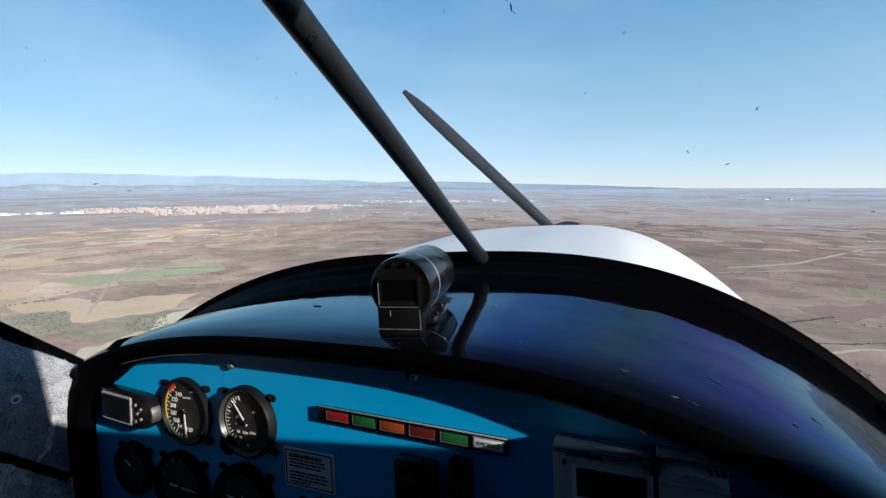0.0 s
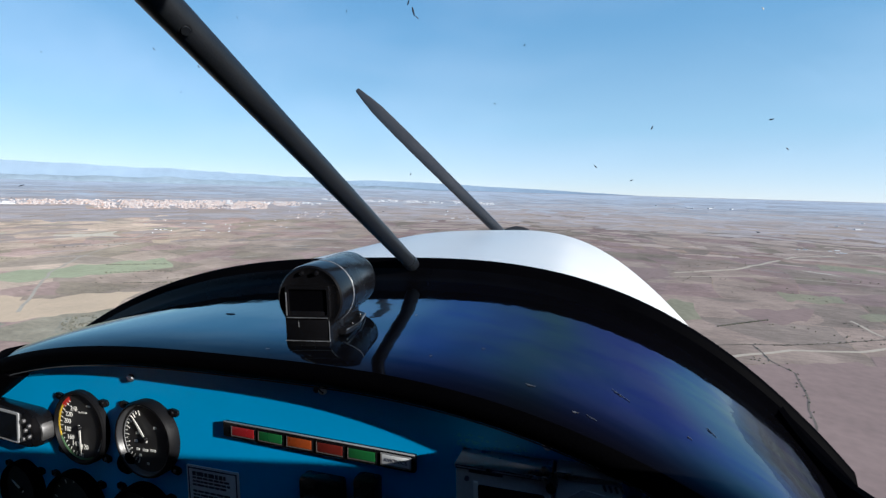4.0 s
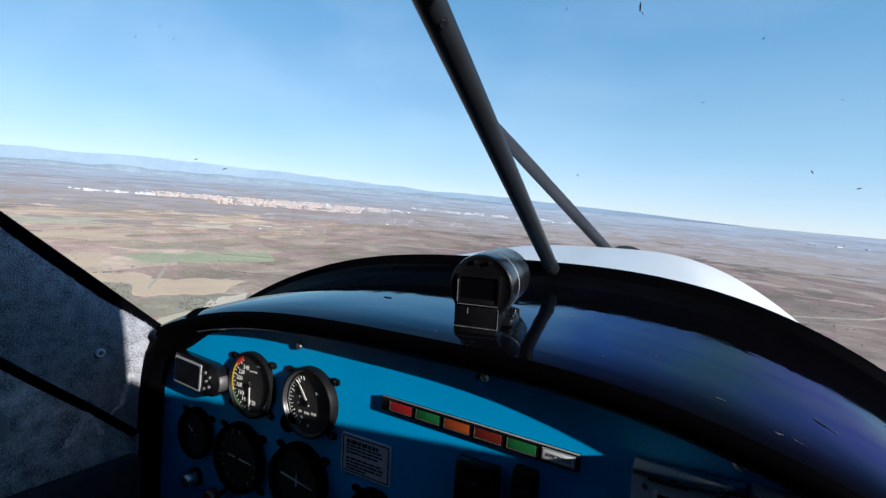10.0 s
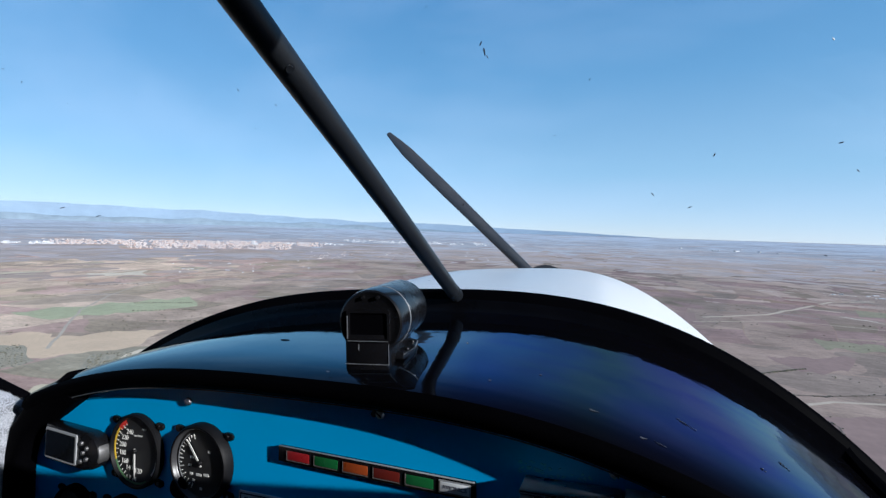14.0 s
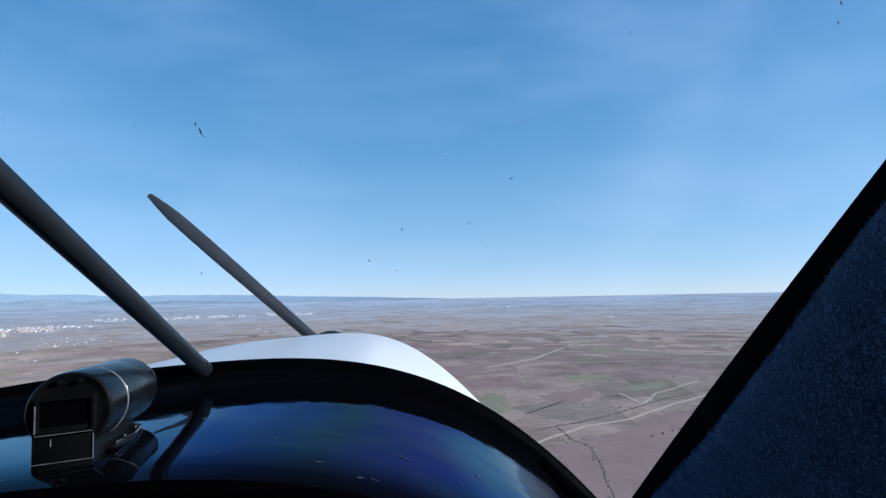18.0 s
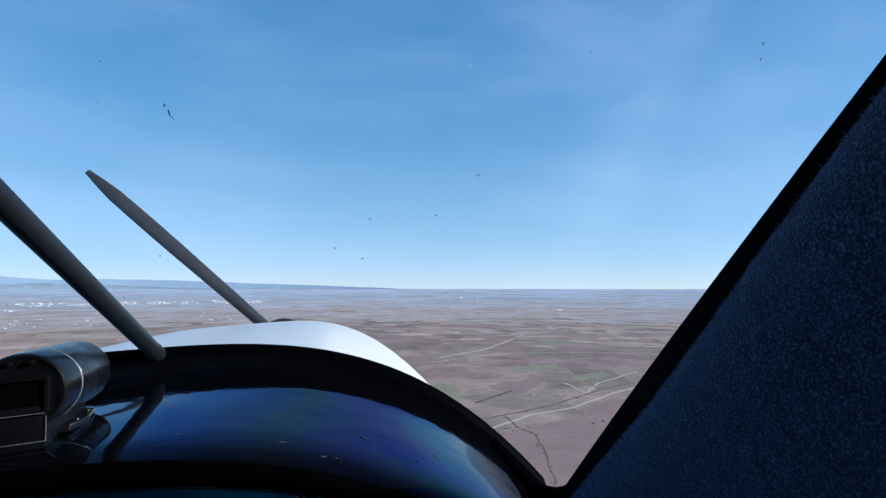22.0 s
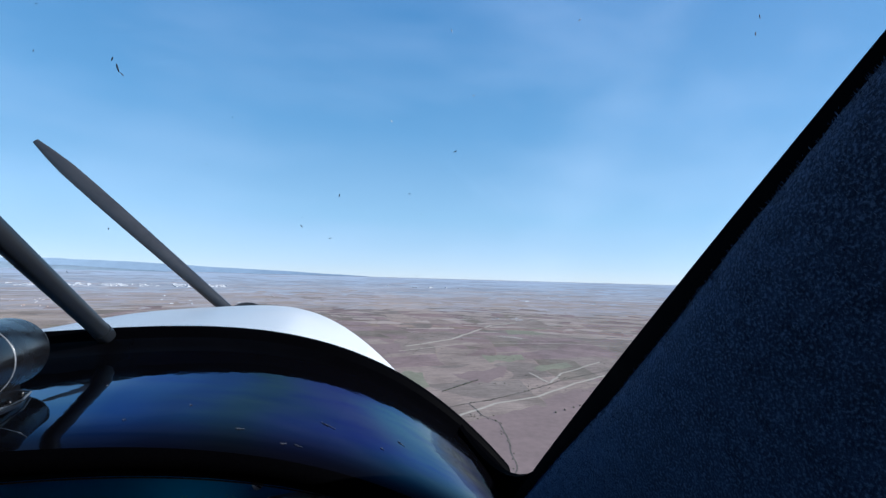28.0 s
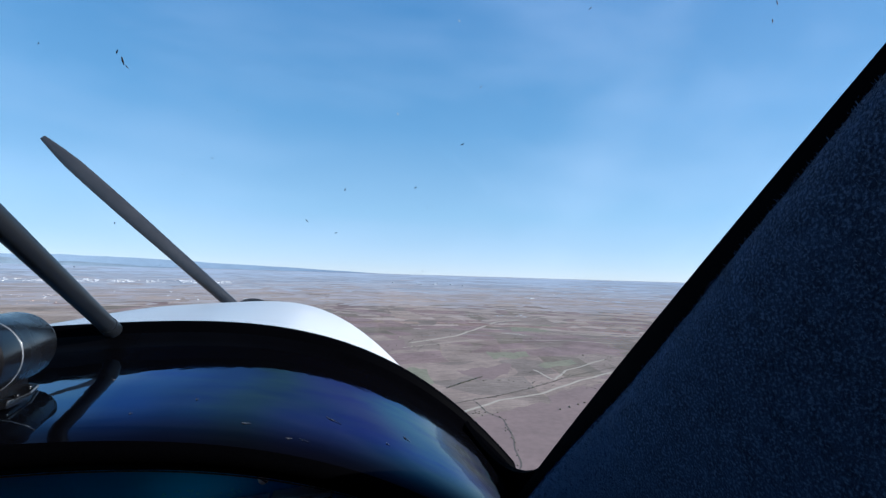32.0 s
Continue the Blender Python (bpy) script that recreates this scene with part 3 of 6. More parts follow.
def strip_width(sx, y):
    """How far the black strip shows below the edge before the carpet covers it."""
    ys, ws = ((0.34, 0.40, 0.45, 0.505, 0.60, 0.67), (0.0110, 0.0150, 0.0195, 0.0220, 0.0185, 0.0170)) if sx > 0 else ((0.40, 0.45, 0.53, 0.585), (0.014, 0.0195, 0.021, 0.013))
    return float(np.interp(y, ys, ws))


def curtain(sx, edge, name, label):
    """A carpet-lined side wall below the slanting edge of the windscreen."""
    x0, x1 = (0.490, 0.515) if sx > 0 else (-0.475, -0.452)
    ys = ([0.74] if sx > 0 else []) + [0.63, 0.585, 0.5, 0.4, 0.3, 0.2, 0.1, 0.0, -0.1]
    top = [(y, edge(y) - strip_width(sx, y) - 0.002) for y in ys]
    back = [(-0.95, top[-1][1]), (-0.95, -0.75), (ys[0], -0.75)]
    if sx > 0:
        # unseen wall behind the seat, closed up to the roof to darken the panel
        top = top[:-1] + [(-0.05, edge(-0.05) - 0.013), (-0.14, 0.36)]
        bm = slab(top + [(-0.95, 0.36), (-0.95, -0.75), (ys[0], -0.75)], "x", x0, x1)
    else:
        # the left wall stops above the door pad, whose window is open to the ground
        bm = slab(top + [(-0.95, top[-1][1]), (-0.95, 0.13), (0.0, 0.13 - 0.0), (0.414, -0.237), (0.464, -0.283), (0.524, -0.336), (0.63, -0.43)], "x", x0, x1)
    return solid(name, bm, CARPET_SHADED if sx > 0 else CARPET_LIT, label, "wall", "structure", None)


wall_right = curtain(1, edge_right, "cabin_wall_right", "blue-grey carpet lining beside the windscreen, shade in its colour")
wall_left = curtain(-1, edge_left, "cabin_wall_left", "grey carpet lining with one fixing screw, light in its colour")
washer = part("cup_washer", lathe([(0.0026, 0.0), (0.0028, 0.0022), (0.0050, 0.0022), (0.0062, 0.0)], 20, axis="x"), PAPER, wall_left, "pale cup washer", m=pose(-0.4418, 0.5298, -0.2632))
part("lining_screw", lathe([(0, 0.0016), (0.0018, 0.0014), (0.0027, 0.0004)], 14, axis="x"), STEEL, washer, "small dark screw")

# black sealing strips along both slanting edges
for sx, edge, nm in ((1, edge_right, "edge_seal_right"), (-1, edge_left, "edge_seal_left")):
    x_in = 0.487 if sx > 0 else -0.449
    y_low = 0.79 if sx > 0 else 0.66
    count = 180
    steps = [y_low - (y_low + 0.1) * k / count for k in range(count + 1)]
    nap = random.Random(61)
    rows = []
    for y in steps:
        p = Vector((x_in, y, edge(y)))
        nv = Vector((0, 0.65, 0.76))
        low = (-0.030 if sx > 0 else -0.022) - 0.0016 * math.sin(y * 37.0) - nap.uniform(0.0, 0.0016)
        rows.append([p + Vector((sx * a, 0, 0)) + nv * b for a, b in ((0.001, low - 0.001), (-0.0012, low), (-0.0016, -0.003), (0.003, 0.0), (0.026, 0.0), (0.026, -0.020))])
    solid(nm, sheet(rows, closed=True), RUBBER, "black rubber sealing strip along the windscreen edge", "seal", "structure", 60)

# rounded corner where the rim runs into the right-hand strip
ca, cb, cc = Vector((0.491, 0.622, edge_right(0.622) - 0.006)), rim_point(0.472, 0.006, -0.004), Vector((0.510, 0.775, -0.352))
arc_pts = []
for k in range(13):
    t = k / 12
    q = ca.lerp(cc, t).lerp(cc.lerp(cb, t), t)
    arc_pts.append(q)
bm = sheet([[q.lerp(cc + Vector((0.01, 0.0, -0.05)), w) for q in arc_pts] for w in (0.0, 0.4, 0.8)])
bmesh.ops.recalc_face_normals(bm, faces=bm.faces[:])
bmesh.ops.solidify(bm, geom=bm.faces[:], thickness=0.006)
solid("corner_fillet", bm, RUBBER, "black rounded corner between windscreen rim and side strip", "trim", "structure", 60)

# the carpet rolls over at both edges, its pile standing up
ROLL = ((-0.0005, -0.170), (0.0050, -0.125), (0.0100, -0.085), (0.0120, -0.058), (0.0115, -0.036), (0.0085, -0.0215), (0.0035, -0.0140), (-0.0015, -0.0112))
rp = random.Random(3)
for sx, edge, wall in ((1, edge_right, wall_right), (-1, edge_left, wall_left)):
    x_face = 0.490 if sx > 0 else -0.452
    y0, y1 = (-0.05, 0.70) if sx > 0 else (0.30, 0.61)
    many = 260
    def roll(y, k):
        dx, dz = ROLL[k]
        return Vector((x_face - sx * dx, y, edge(y) + dz + 0.0140 - strip_width(sx, y) + (0.0011 * noise.noise(Vector((y * 160, k * 0.3, sx))) if k > 3 else 0)))
    part("carpet_edge", sheet([[roll(y0 + (y1 - y0) * i / many, k) for i in range(many + 1)] for k in range(len(ROLL))]), CARPET_SHADED if sx > 0 else CARPET_LIT, wall, "rolled carpet edge")
    verts, faces = [], []
    for k in range(9000):
        y = rp.uniform(0.20 if sx > 0 else 0.36, y1)
        j = min(6, int(7 * rp.random() ** 0.45))
        p = roll(y, j).lerp(roll(y, j + 1), rp.random())
        out = Vector((-sx * 0.8, 0, 0.25 + 0.16 * j)).normalized()
        tip = p + out * rp.uniform(0.0006, 0.0021) + Vector((0, rp.uniform(-0.0008, 0.0008), 0))
        w = Vector((0, 0.00035, 0.0002))
        o = len(verts)
        verts += [tuple(p - w), tuple(p + w), tuple(p + Vector((0.0005, 0, 0))), tuple(tip)]
        faces += [(o, o + 1, o + 3), (o + 1, o + 2, o + 3), (o + 2, o, o + 3)]
    me = bpy.data.meshes.new("carpet_pile")
    me.from_pydata(verts, [], faces)
    me.materials.append(CARPET_SHADED if sx > 0 else CARPET_LIT)
    fringe = new("carpet_pile", me)
    fringe.parent = wall
    tagged(fringe, kind="stuff")

# door pad below the left lining, with its low window
pad_outer = [(0.63, -0.43), (0.524, -0.336), (0.464, -0.283), (0.414, -0.237), (0.2, -0.04), (-0.2, 0.13), (-0.95, 0.13), (-0.95, -0.75), (0.63, -0.75)]
hole = [(0.1, -0.255), (0.2, -0.259), (0.30, -0.268), (0.355, -0.279)] + [(0.396 + 0.037 * math.sin(a), -0.332 + (0.040 if math.cos(a) > 0 else 0.0165) * math.cos(a)) for a in [math.pi * k / 16 for k in range(17)]] + [(0.355, -0.353), (0.30, -0.362), (0.2, -0.375), (0.1, -0.39)]


def holed(outer, inner, axis, a, b):
    bm = bmesh.new()
    def at(p, h):
        return (h, p[0], p[1]) if axis == "x" else (p[0], h, p[1])
    for h in (a, b):
        vo = [bm.verts.new(at(p, h)) for p in outer]
        vi = [bm.verts.new(at(p, h)) for p in inner]
        es = [bm.edges.new((v[i], v[(i + 1) % len(v)])) for v in (vo, vi) for i in range(len(v))]
        bmesh.ops.triangle_fill(bm, edges=es, use_beauty=True)
        if h == a:
            first = (vo, vi)
    for x, y in zip(first, (vo, vi)):
        for i in range(len(x)):
            bm.faces.new((x[i], x[(i + 1) % len(x)], y[(i + 1) % len(y)], y[i]))
    return bm


door_pad = solid("door_pad", holed(pad_outer, hole, "x", -0.475, -0.440), PAD, "dark grey quilted door pad with a low corner window", "door", "structure", None)
ring_rows = []
cy, cz = sum(p[0] for p in hole) / len(hole), sum(p[1] for p in hole) / len(hole)
for dx, grow in ((0.0, 0.0), (0.004, 0.0), (0.006, 0.004), (0.005, 0.010), (0.0, 0.012)):
    row = []
    for y, z in hole:
        d = Vector((y - cy, (z - cz) * 1.5)).normalized()
        row.append((-0.441 + dx, y + d.x * grow, z + d.y * grow))
    ring_rows.append(row)
part("window_surround", sheet(ring_rows, closed=True), GREY_PLASTIC, door_pad, "light grey moulding round the low window", smooth=50)
part("seam_piping", sweep([(-0.443, 0.2, -0.04), (-0.443, 0.414, -0.237), (-0.443, 0.464, -0.283), (-0.443, 0.524, -0.336), (-0.443, 0.575, -0.384)], circle(0.0058, 8)), RUBBER, door_pad, "black piping along the seam")
POCKET = surface("dark_stiff_cloth", (0.045, 0.046, 0.055), 0.9, fine=500, coarse=40, vary=0.4, bump=0.3, spec=0.05)
part("map_pocket", box(-0.445, -0.415, 0.0, 0.575, -0.75, -0.408, 0.006), POCKET, door_pad, "dark stiff pocket under the low window")

# streaks of sunlight on the lining and the pad, put in as pale fibres
SUN_STREAK = surface("sun_streak_fibres", (0.80, 0.80, 0.81), 0.95, fine=600, coarse=120, vary=0.6, bump=0.8, spec=0.1, other=(0.45, 0.455, 0.47), mix_at=0.5)
rs = random.Random(29)
for wall, x0, line, wide, many in ((wall_left, -0.4512, ((0.567, -0.300), (0.561, -0.325), (0.557, -0.340), (0.544, -0.352)), 0.0045, 90), (door_pad, -0.4394, ((0.521, -0.333), (0.511, -0.350), (0.497, -0.372)), 0.0080, 120), (door_pad, -0.4394, ((0.528, -0.352), (0.533, -0.368)), 0.0040, 40)):
    verts, faces = [], []
    for _ in range(many):
        k = rs.uniform(0, len(line) - 1.001)
        a, b = Vector(line[int(k)]), Vector(line[int(k) + 1])
        p = a.lerp(b, k - int(k)) + Vector((rs.gauss(0, 0.4), rs.gauss(0, 0.25))) * wide
        d = (b - a).normalized() * rs.uniform(0.002, 0.006)
        q = Vector((-d.y, d.x)) * rs.uniform(0.12, 0.35)
        o = len(verts)
        # the lining bulges out towards its rolled edge
        lift = rs.uniform(0.0, 0.0006) + (0.0084 + (p.y + 0.300) * 0.075 if wall is wall_left else 0.0)
        verts += [(x0 + lift, *(p - d)), (x0 + lift + 0.0004, *(p + q)), (x0 + lift, *(p + d)), (x0 + lift + 0.0004, *(p - q))]
        faces.append((o, o + 1, o + 2, o + 3))
    me = bpy.data.meshes.new("sun_streak")
    me.from_pydata(verts, [], faces)
    me.materials.append(SUN_STREAK)
    ob = new("sun_streak", me)
    ob.parent = wall
    tagged(ob, "sunlit streak put in as pale fibres", kind="stuff")

# unseen roof, floor and rear bulkhead that close the cabin
TOPY, TOPZ = -0.08, 0.40


def screen_point(u, v):
    """u -1..1 from left to right, v 0..1 from the rim over the brow to the roof."""
    a = abs(u) ** 3
    ye = (0.655 if u > 0 else 0.62) * (1 - v) - 0.08 * v
    ze = edge_right(ye) if u > 0 else edge_left(ye)
    yc, zc = 0.828 + (TOPY - 0.828) * v, -0.108 + (TOPZ + 0.108) * (v ** 0.9)
    uu = (0.493 if u > 0 else 0.449) * u
    base = rim_point(uu, 0.004, 0)
    if v == 0:
        return base
    k = min(1, v * 6)
    p = Vector((XC + uu, yc + (ye - yc) * a, zc + (ze - zc) * a))
    return base.lerp(p, k) if k < 1 else p


# front edge of the unseen roof, drawn forward to cut the sky light
def brow(u):
    return 0.43 + 0.10 * u ** 3 if u > 0 else 0.43 + 0.32 * abs(u) ** 2.5


bm = sheet([[screen_point(-1 + i / 20, brow(-1 + i / 20) * j / 16) for i in range(41)] for j in range(17)])
# the pane ends above the corner fillet
bm.faces.ensure_lookup_table()
bmesh.ops.delete(bm, geom=[bm.faces[j * 40 + i] for j in range(5) for i in range(34, 40)], context="FACES")
windscreen = solid("window_1", bm, GLASS, "clear acrylic windscreen with insect specks", "window", "structure", 80)
windscreen.visible_shadow = False
roof_rows = [[screen_point(-1 + i / 20, brow(-1 + i / 20) + (1 - brow(-1 + i / 20)) * j / 8) for i in range(41)] for j in range(9)]
for y, dz in ((-0.3, 0.03), (-0.6, 0.02), (-0.95, -0.02)):
    roof_rows.append([Vector((screen_point(-1 + i / 20, 1.0).x, y, screen_point(-1 + i / 20, 1.0).z + dz)) for i in range(41)])
bm = sheet(roof_rows)
bmesh.ops.recalc_face_normals(bm, faces=bm.faces[:])
bmesh.ops.solidify(bm, geom=bm.faces[:], thickness=0.012)
solid("cabin_roof", bm, ROOFING, "unseen dark headliner, drawn forward to shade the cabin", "ceiling", "structure", 50)
solid("cabin_floor", box(-0.475, 0.515, -0.95, 0.9, -0.78, -0.75), LINER, "dark cabin floor", "floor", "structure", None)
solid("cabin_bulkhead", box(-0.475, 0.515, -0.98, -0.95, -0.78, 0.45), LINER, "dark rear bulkhead", "wall", "structure", None)
solid("firewall", box(-0.475, 0.515, 0.88, 0.90, -0.78, -0.36), LINER, "dark firewall behind the panel", "wall", "structure", None)

# unseen plate added to trim the sun patch on the left lining
post = [(0.322, edge_right(0.322) - 0.02), (0.305, 0.12), (0.20, 0.30), (-0.10, 0.34), (-0.10, edge_right(-0.10) - 0.02)]
solid("sun_stop", slab(post, "x", 0.497, 0.517), LINER, "unseen dark plate that trims the sun patch", "post", "structure", None)

# ---- roof strut ----
strut = put("roof_strut")
tagged(strut, "black powder-coated steel tube from glareshield to roof", "strut")
S0, S1 = Vector((0.0505, 0.826, -0.1215)), Vector((0.0769, 0.455, 0.0405))
SD = (S1 - S0).normalized()
S2 = S0 + SD * 1.32
bm = sweep([S0, S0.lerp(S2, 0.5), S2], circle(0.0088, 24))
part("tube", bm, STRUT, strut, smooth=60)
bm = sweep([S0 + SD * 0.001, S0 + SD * 0.022], circle(0.0094, 24))
part("foot_sleeve", bm, STRUT, strut, "slightly thicker sleeve at the foot", smooth=60)
eye_side = Vector((0.25, 0.26, -0.08))
to_eye = (eye_side - S1)
to_eye = (to_eye - SD * to_eye.dot(SD)).normalized()
bm = lathe([(0.0, 0.0012), (0.0022, 0.0012), (0.0024, 0.0002), (0.0034, 0.0)], 16, axis="z")
part("rivet", bm, STRUT, strut, "worn rivet head", m=Matrix.Translation(S1 - SD * 0.010 + to_eye * 0.0086) @ to_eye.to_track_quat("Z", "Y").to_matrix().to_4x4())

# ---- nose ----
nose = put("aircraft_nose")
tagged(nose, "white aircraft engine cowling with a dark propeller", "aircraft")
CX = -0.06


def crest(u):
    over = max(0.0, abs(u) - (0.40 if u < 0 else 0.60))
    return Vector((CX + u - math.copysign(over * 0.7, u), 1.80 - 2.482 * u * u, -0.0883 - 0.0295 * (abs(u) / 0.3) ** 3.4746 - 3.0 * over))


rows = []
CU = [-0.52 + 1.13 * i / 66 for i in range(67)]
for v in (0.0, 0.25, 0.5, 0.75, 0.9, 1.0):
    row = []
    for u in CU:
        a = rim_point(min(u * 0.9, 0.5), 0.014, -0.014 - 0.35 * max(0.0, abs(u) - 0.26))
        c = crest(u)
        p = a.lerp(c, v)
        row.append(p)
    rows.append(row)
for k, (fy, fz, sc) in enumerate(((0.05, -0.006, 0.97), (0.11, -0.028, 0.88), (0.15, -0.07, 0.75), (0.17, -0.13, 0.55))):
    rows.append([Vector((CX + (crest(u).x - CX) * sc, 1.80 + fy - 2.482 * (u * sc) ** 2 * 0.8, crest(u).z + fz)) for u in CU])
part("cowling", sheet(rows), WHITE, nose, smooth=60)
# dried mud specks on the cowling
rc = random.Random(17)
for k in range(7):
    u, v = rc.uniform(-0.15, 0.5), rc.uniform(0.15, 0.85)
    p = rim_point(min(u * 0.9, 0.5), 0.014, -0.014 - 0.35 * max(0.0, abs(u) - 0.26)).lerp(crest(u), v)
    r = rc.uniform(0.0010, 0.0022)
    part("mud_speck", lathe([(r, 0.0), (r * 0.7, 0.0008), (0, 0.001)], 8, axis="z"), BUG if k % 3 else GREY_PLASTIC, nose, m=pose(p.x, p.y, p.z, -4, 0, 0) @ Matrix.Diagonal((1.0, rc.uniform(1, 2.5), 1, 1)))
HUB = Vector((-0.012, 1.99, -0.168))
prop = put("propeller", nose, Matrix.Translation(HUB))
tagged(prop, "dark two-bladed propeller at rest")
part("spinner", lathe([(0, 0.2), (0.03, 0.185), (0.066, 0.13), (0.088, 0.06), (0.092, 0.0), (0.0, 0.0)], 28), PROP, prop)


def blade():
    rows = []
    for i in range(15):
        r = 0.04 + 0.93 * i / 14
        w = 0.028 * (0.55 + 1.4 * (r / 0.97) * (1.15 - r / 0.97)) * (1 if i < 13 else (0.8 if i == 13 else 0.45))
        tw = radians(58 - 42 * r / 0.97)
        th = 0.022 * (1 - 0.8 * r / 0.97)
        row = []
        for k in range(10):
            a = 2 * math.pi * k / 10
            cx, cy = w * math.cos(a), th * math.sin(a)
            row.append((cx * math.cos(tw) - cy * math.sin(tw), cx * math.sin(tw) + cy * math.cos(tw), r))
        rows.append(row)
    bm = sheet(rows, closed=True)
    bmesh.ops.holes_fill(bm, edges=bm.edges[:], sides=12)
    return bm


for a in (-45, 135):
    part("blade", blade(), PROP, prop, m=pose(0, 0.03, 0, 0, a, 0))

# ---- instrument panel ----
PY = 0.600
panel = put("instrument_panel")
tagged(panel, "turquoise painted instrument panel under a black hood", "instrument panel")
outline = [(-0.43, -0.70), (-0.43, -0.29)] + [(XC + u, -0.199 - front_arch(u, 0)) for u in [-0.40 + 0.88 * i / 44 for i in range(45)]] + [(0.49, -0.37), (0.49, -0.70)]
part("face_plate", slab(outline, "y", PY, PY + 0.004), BLUE, panel, smooth=None)


def screw_at(x, y, z, parent, r=0.0042, name="screw"):
    bm = lathe([(0, -0.0034), (r * 0.55, -0.0032), (r * 0.9, -0.0018), (r, 0)], 16)
    sc = part(name, bm, CHROME, parent, m=pose(x, y, z))
    part("slot", box(-r * 0.75, r * 0.75, -0.0038, -0.0030, -0.0005, 0.0005), DARK_INK, sc, smooth=None, m=pose(0, 0, 0, 0, 35, 0))
    return sc


for x, z in ((-0.1608, -0.2170), (0.0621, -0.2050), (0.2461, -0.2245), (-0.3877, -0.262)):
    screw_at(x, PY - 0.0005, z, panel)
for x, z in ((0.0560, -0.2056), (-0.3813, -0.2475)):
    part("screw_hole", lathe([(0, -0.0012), (0.0026, -0.0012), (0.0028, 0)], 12), DARK_INK, panel, m=pose(x, PY - 0.0005, z))


def arc_band(r0, r1, a0, a1, n=24, y0=-0.0005, y1=0.0):
    """A thin band on a dial; angles in degrees, clockwise from the top."""
    bm = bmesh.new()
    rows = []
    for i in range(n + 1):
        a = radians(a0 + (a1 - a0) * i / n)
        s, c = math.sin(a), math.cos(a)
        rows.append([(r0 * s, y0, r0 * c), (r1 * s, y0, r1 * c), (r1 * s, y1, r1 * c), (r0 * s, y1, r0 * c)])
    return sheet(rows, bm, closed=True)


def ticks(r0, r1, angles, w):
    bm = bmesh.new()
    for i, a in enumerate(angles):
        long = i % 2 == 0
        m = pose(0, 0, 0, 0, a, 0)
        b = bmesh.new()
        box(-w / 2, w / 2, -0.0005, 0.0, r0 if long else r0 + (r1 - r0) * 0.45, r1, bm=b)
        bmesh.ops.transform(b, verts=b.verts[:], matrix=m)
        tmp = bpy.data.meshes.new("t")
        b.to_mesh(tmp)
        b.free()
        bm.from_mesh(tmp)
        bpy.data.meshes.remove(tmp)
    return bm


BEZEL = surface("matt_black_bezel", (0.005, 0.005, 0.006), 0.50, fine=600, vary=0.25, bump=0.03, spec=0.12)


def lug(parent, x, z):
    """A black mounting ear with its screw."""
    ear = part("mounting_ear", slab(rounded(-0.0058, 0.0058, -0.0036, 0.0036, 0.0034), "y", -0.0022, 0.0), PLASTIC, parent, m=pose(x, 0, z, 0, 8, 0))
    part("ear_screw", lathe([(0, -0.0034), (0.0011, -0.0033), (0.0017, -0.0027), (0.0019, -0.0020)], 12), BEZEL if z > 0 else STEEL, ear, m=pose(0.002 if x < 0 else -0.001, 0, 0))


def gauge(name, x, z, r, deep, label, category, tilt=0.0, bezel=BEZEL, ears=True, lower_ears=True):
    """A round instrument: housing, dial, mounting ears. Returns it; its dial lies at y = -deep * 0.45."""
    g = put(name, m=pose(x, PY, z, 0, tilt, 0))
    tagged(g, label, category, group="round instruments in the panel")
    part("bezel", lathe([(r + 0.0015, 0), (r + 0.0012, -deep * 0.75), (r - 0.0004, -deep), (r - 0.0016, -deep), (r - 0.0032, -deep * 0.5)], 56), bezel, g, smooth=35)
    part("dial", lathe([(0, -deep * 0.45), (r - 0.0030, -deep * 0.45), (r - 0.0030, 0)], 48), DIAL, g)
    if ears:
        d = r * 0.90
        for sx, sz in ((-1, 1), (1, 1)) + (((-1, -1), (1, -1)) if lower_ears else ()):
            lug(g, sx * d, sz * d * 0.86)
    return g


def needle(g, y, a, length, tail, w, material=INK):
    n = part("needle", slab([(-w, -tail), (w, -tail), (w * 0.9, length * 0.7), (0, length), (-w * 0.9, length * 0.7)], "y", y - 0.0012, y - 0.0004), material, g, "white pointer", smooth=None, m=pose(0, 0, 0, 0, a, 0))
    part("pivot", lathe([(0, y - 0.003), (0.0024, y - 0.0028), (0.003, y)], 16), PLASTIC, g)
    return n


# airspeed indicator
asi = gauge("airspeed_indicator", -0.2355, -0.2765, 0.0380, 0.0065, "round black airspeed indicator with yellow, green and red arcs", "instrument")
yd = -0.0031
part("yellow_arc", arc_band(0.0325, 0.0345, 248, 310, y0=yd - 0.0004, y1=yd), YELLOW, asi, "yellow caution arc")
part("red_arc", arc_band(0.0300, 0.0350, 310, 333, y0=yd - 0.0004, y1=yd), RED, asi, "red limit arc")
part("green_arc", arc_band(0.0330, 0.0350, 150, 248, y0=yd - 0.0004, y1=yd), GREEN, asi, "green arc")
part("white_arc", arc_band(0.0322, 0.0345, 60, 132, y0=yd - 0.0004, y1=yd), INK, asi, "white flap arc")
part("tick_marks", ticks(0.0278, 0.0318, [178 + 9 * i for i in range(18)], 0.0008), INK, asi, "white scale marks", smooth=None, m=pose(0, yd, 0))
for num, a in (("240", 333), ("220", 305), ("200", 282), ("180", 258), ("160", 233), ("140", 207), ("120", 168)):
    words(num, 0.0074, INK, asi, 0.0212 * math.sin(radians(a)), yd - 0.0002, 0.0212 * math.cos(radians(a)), "numeral")
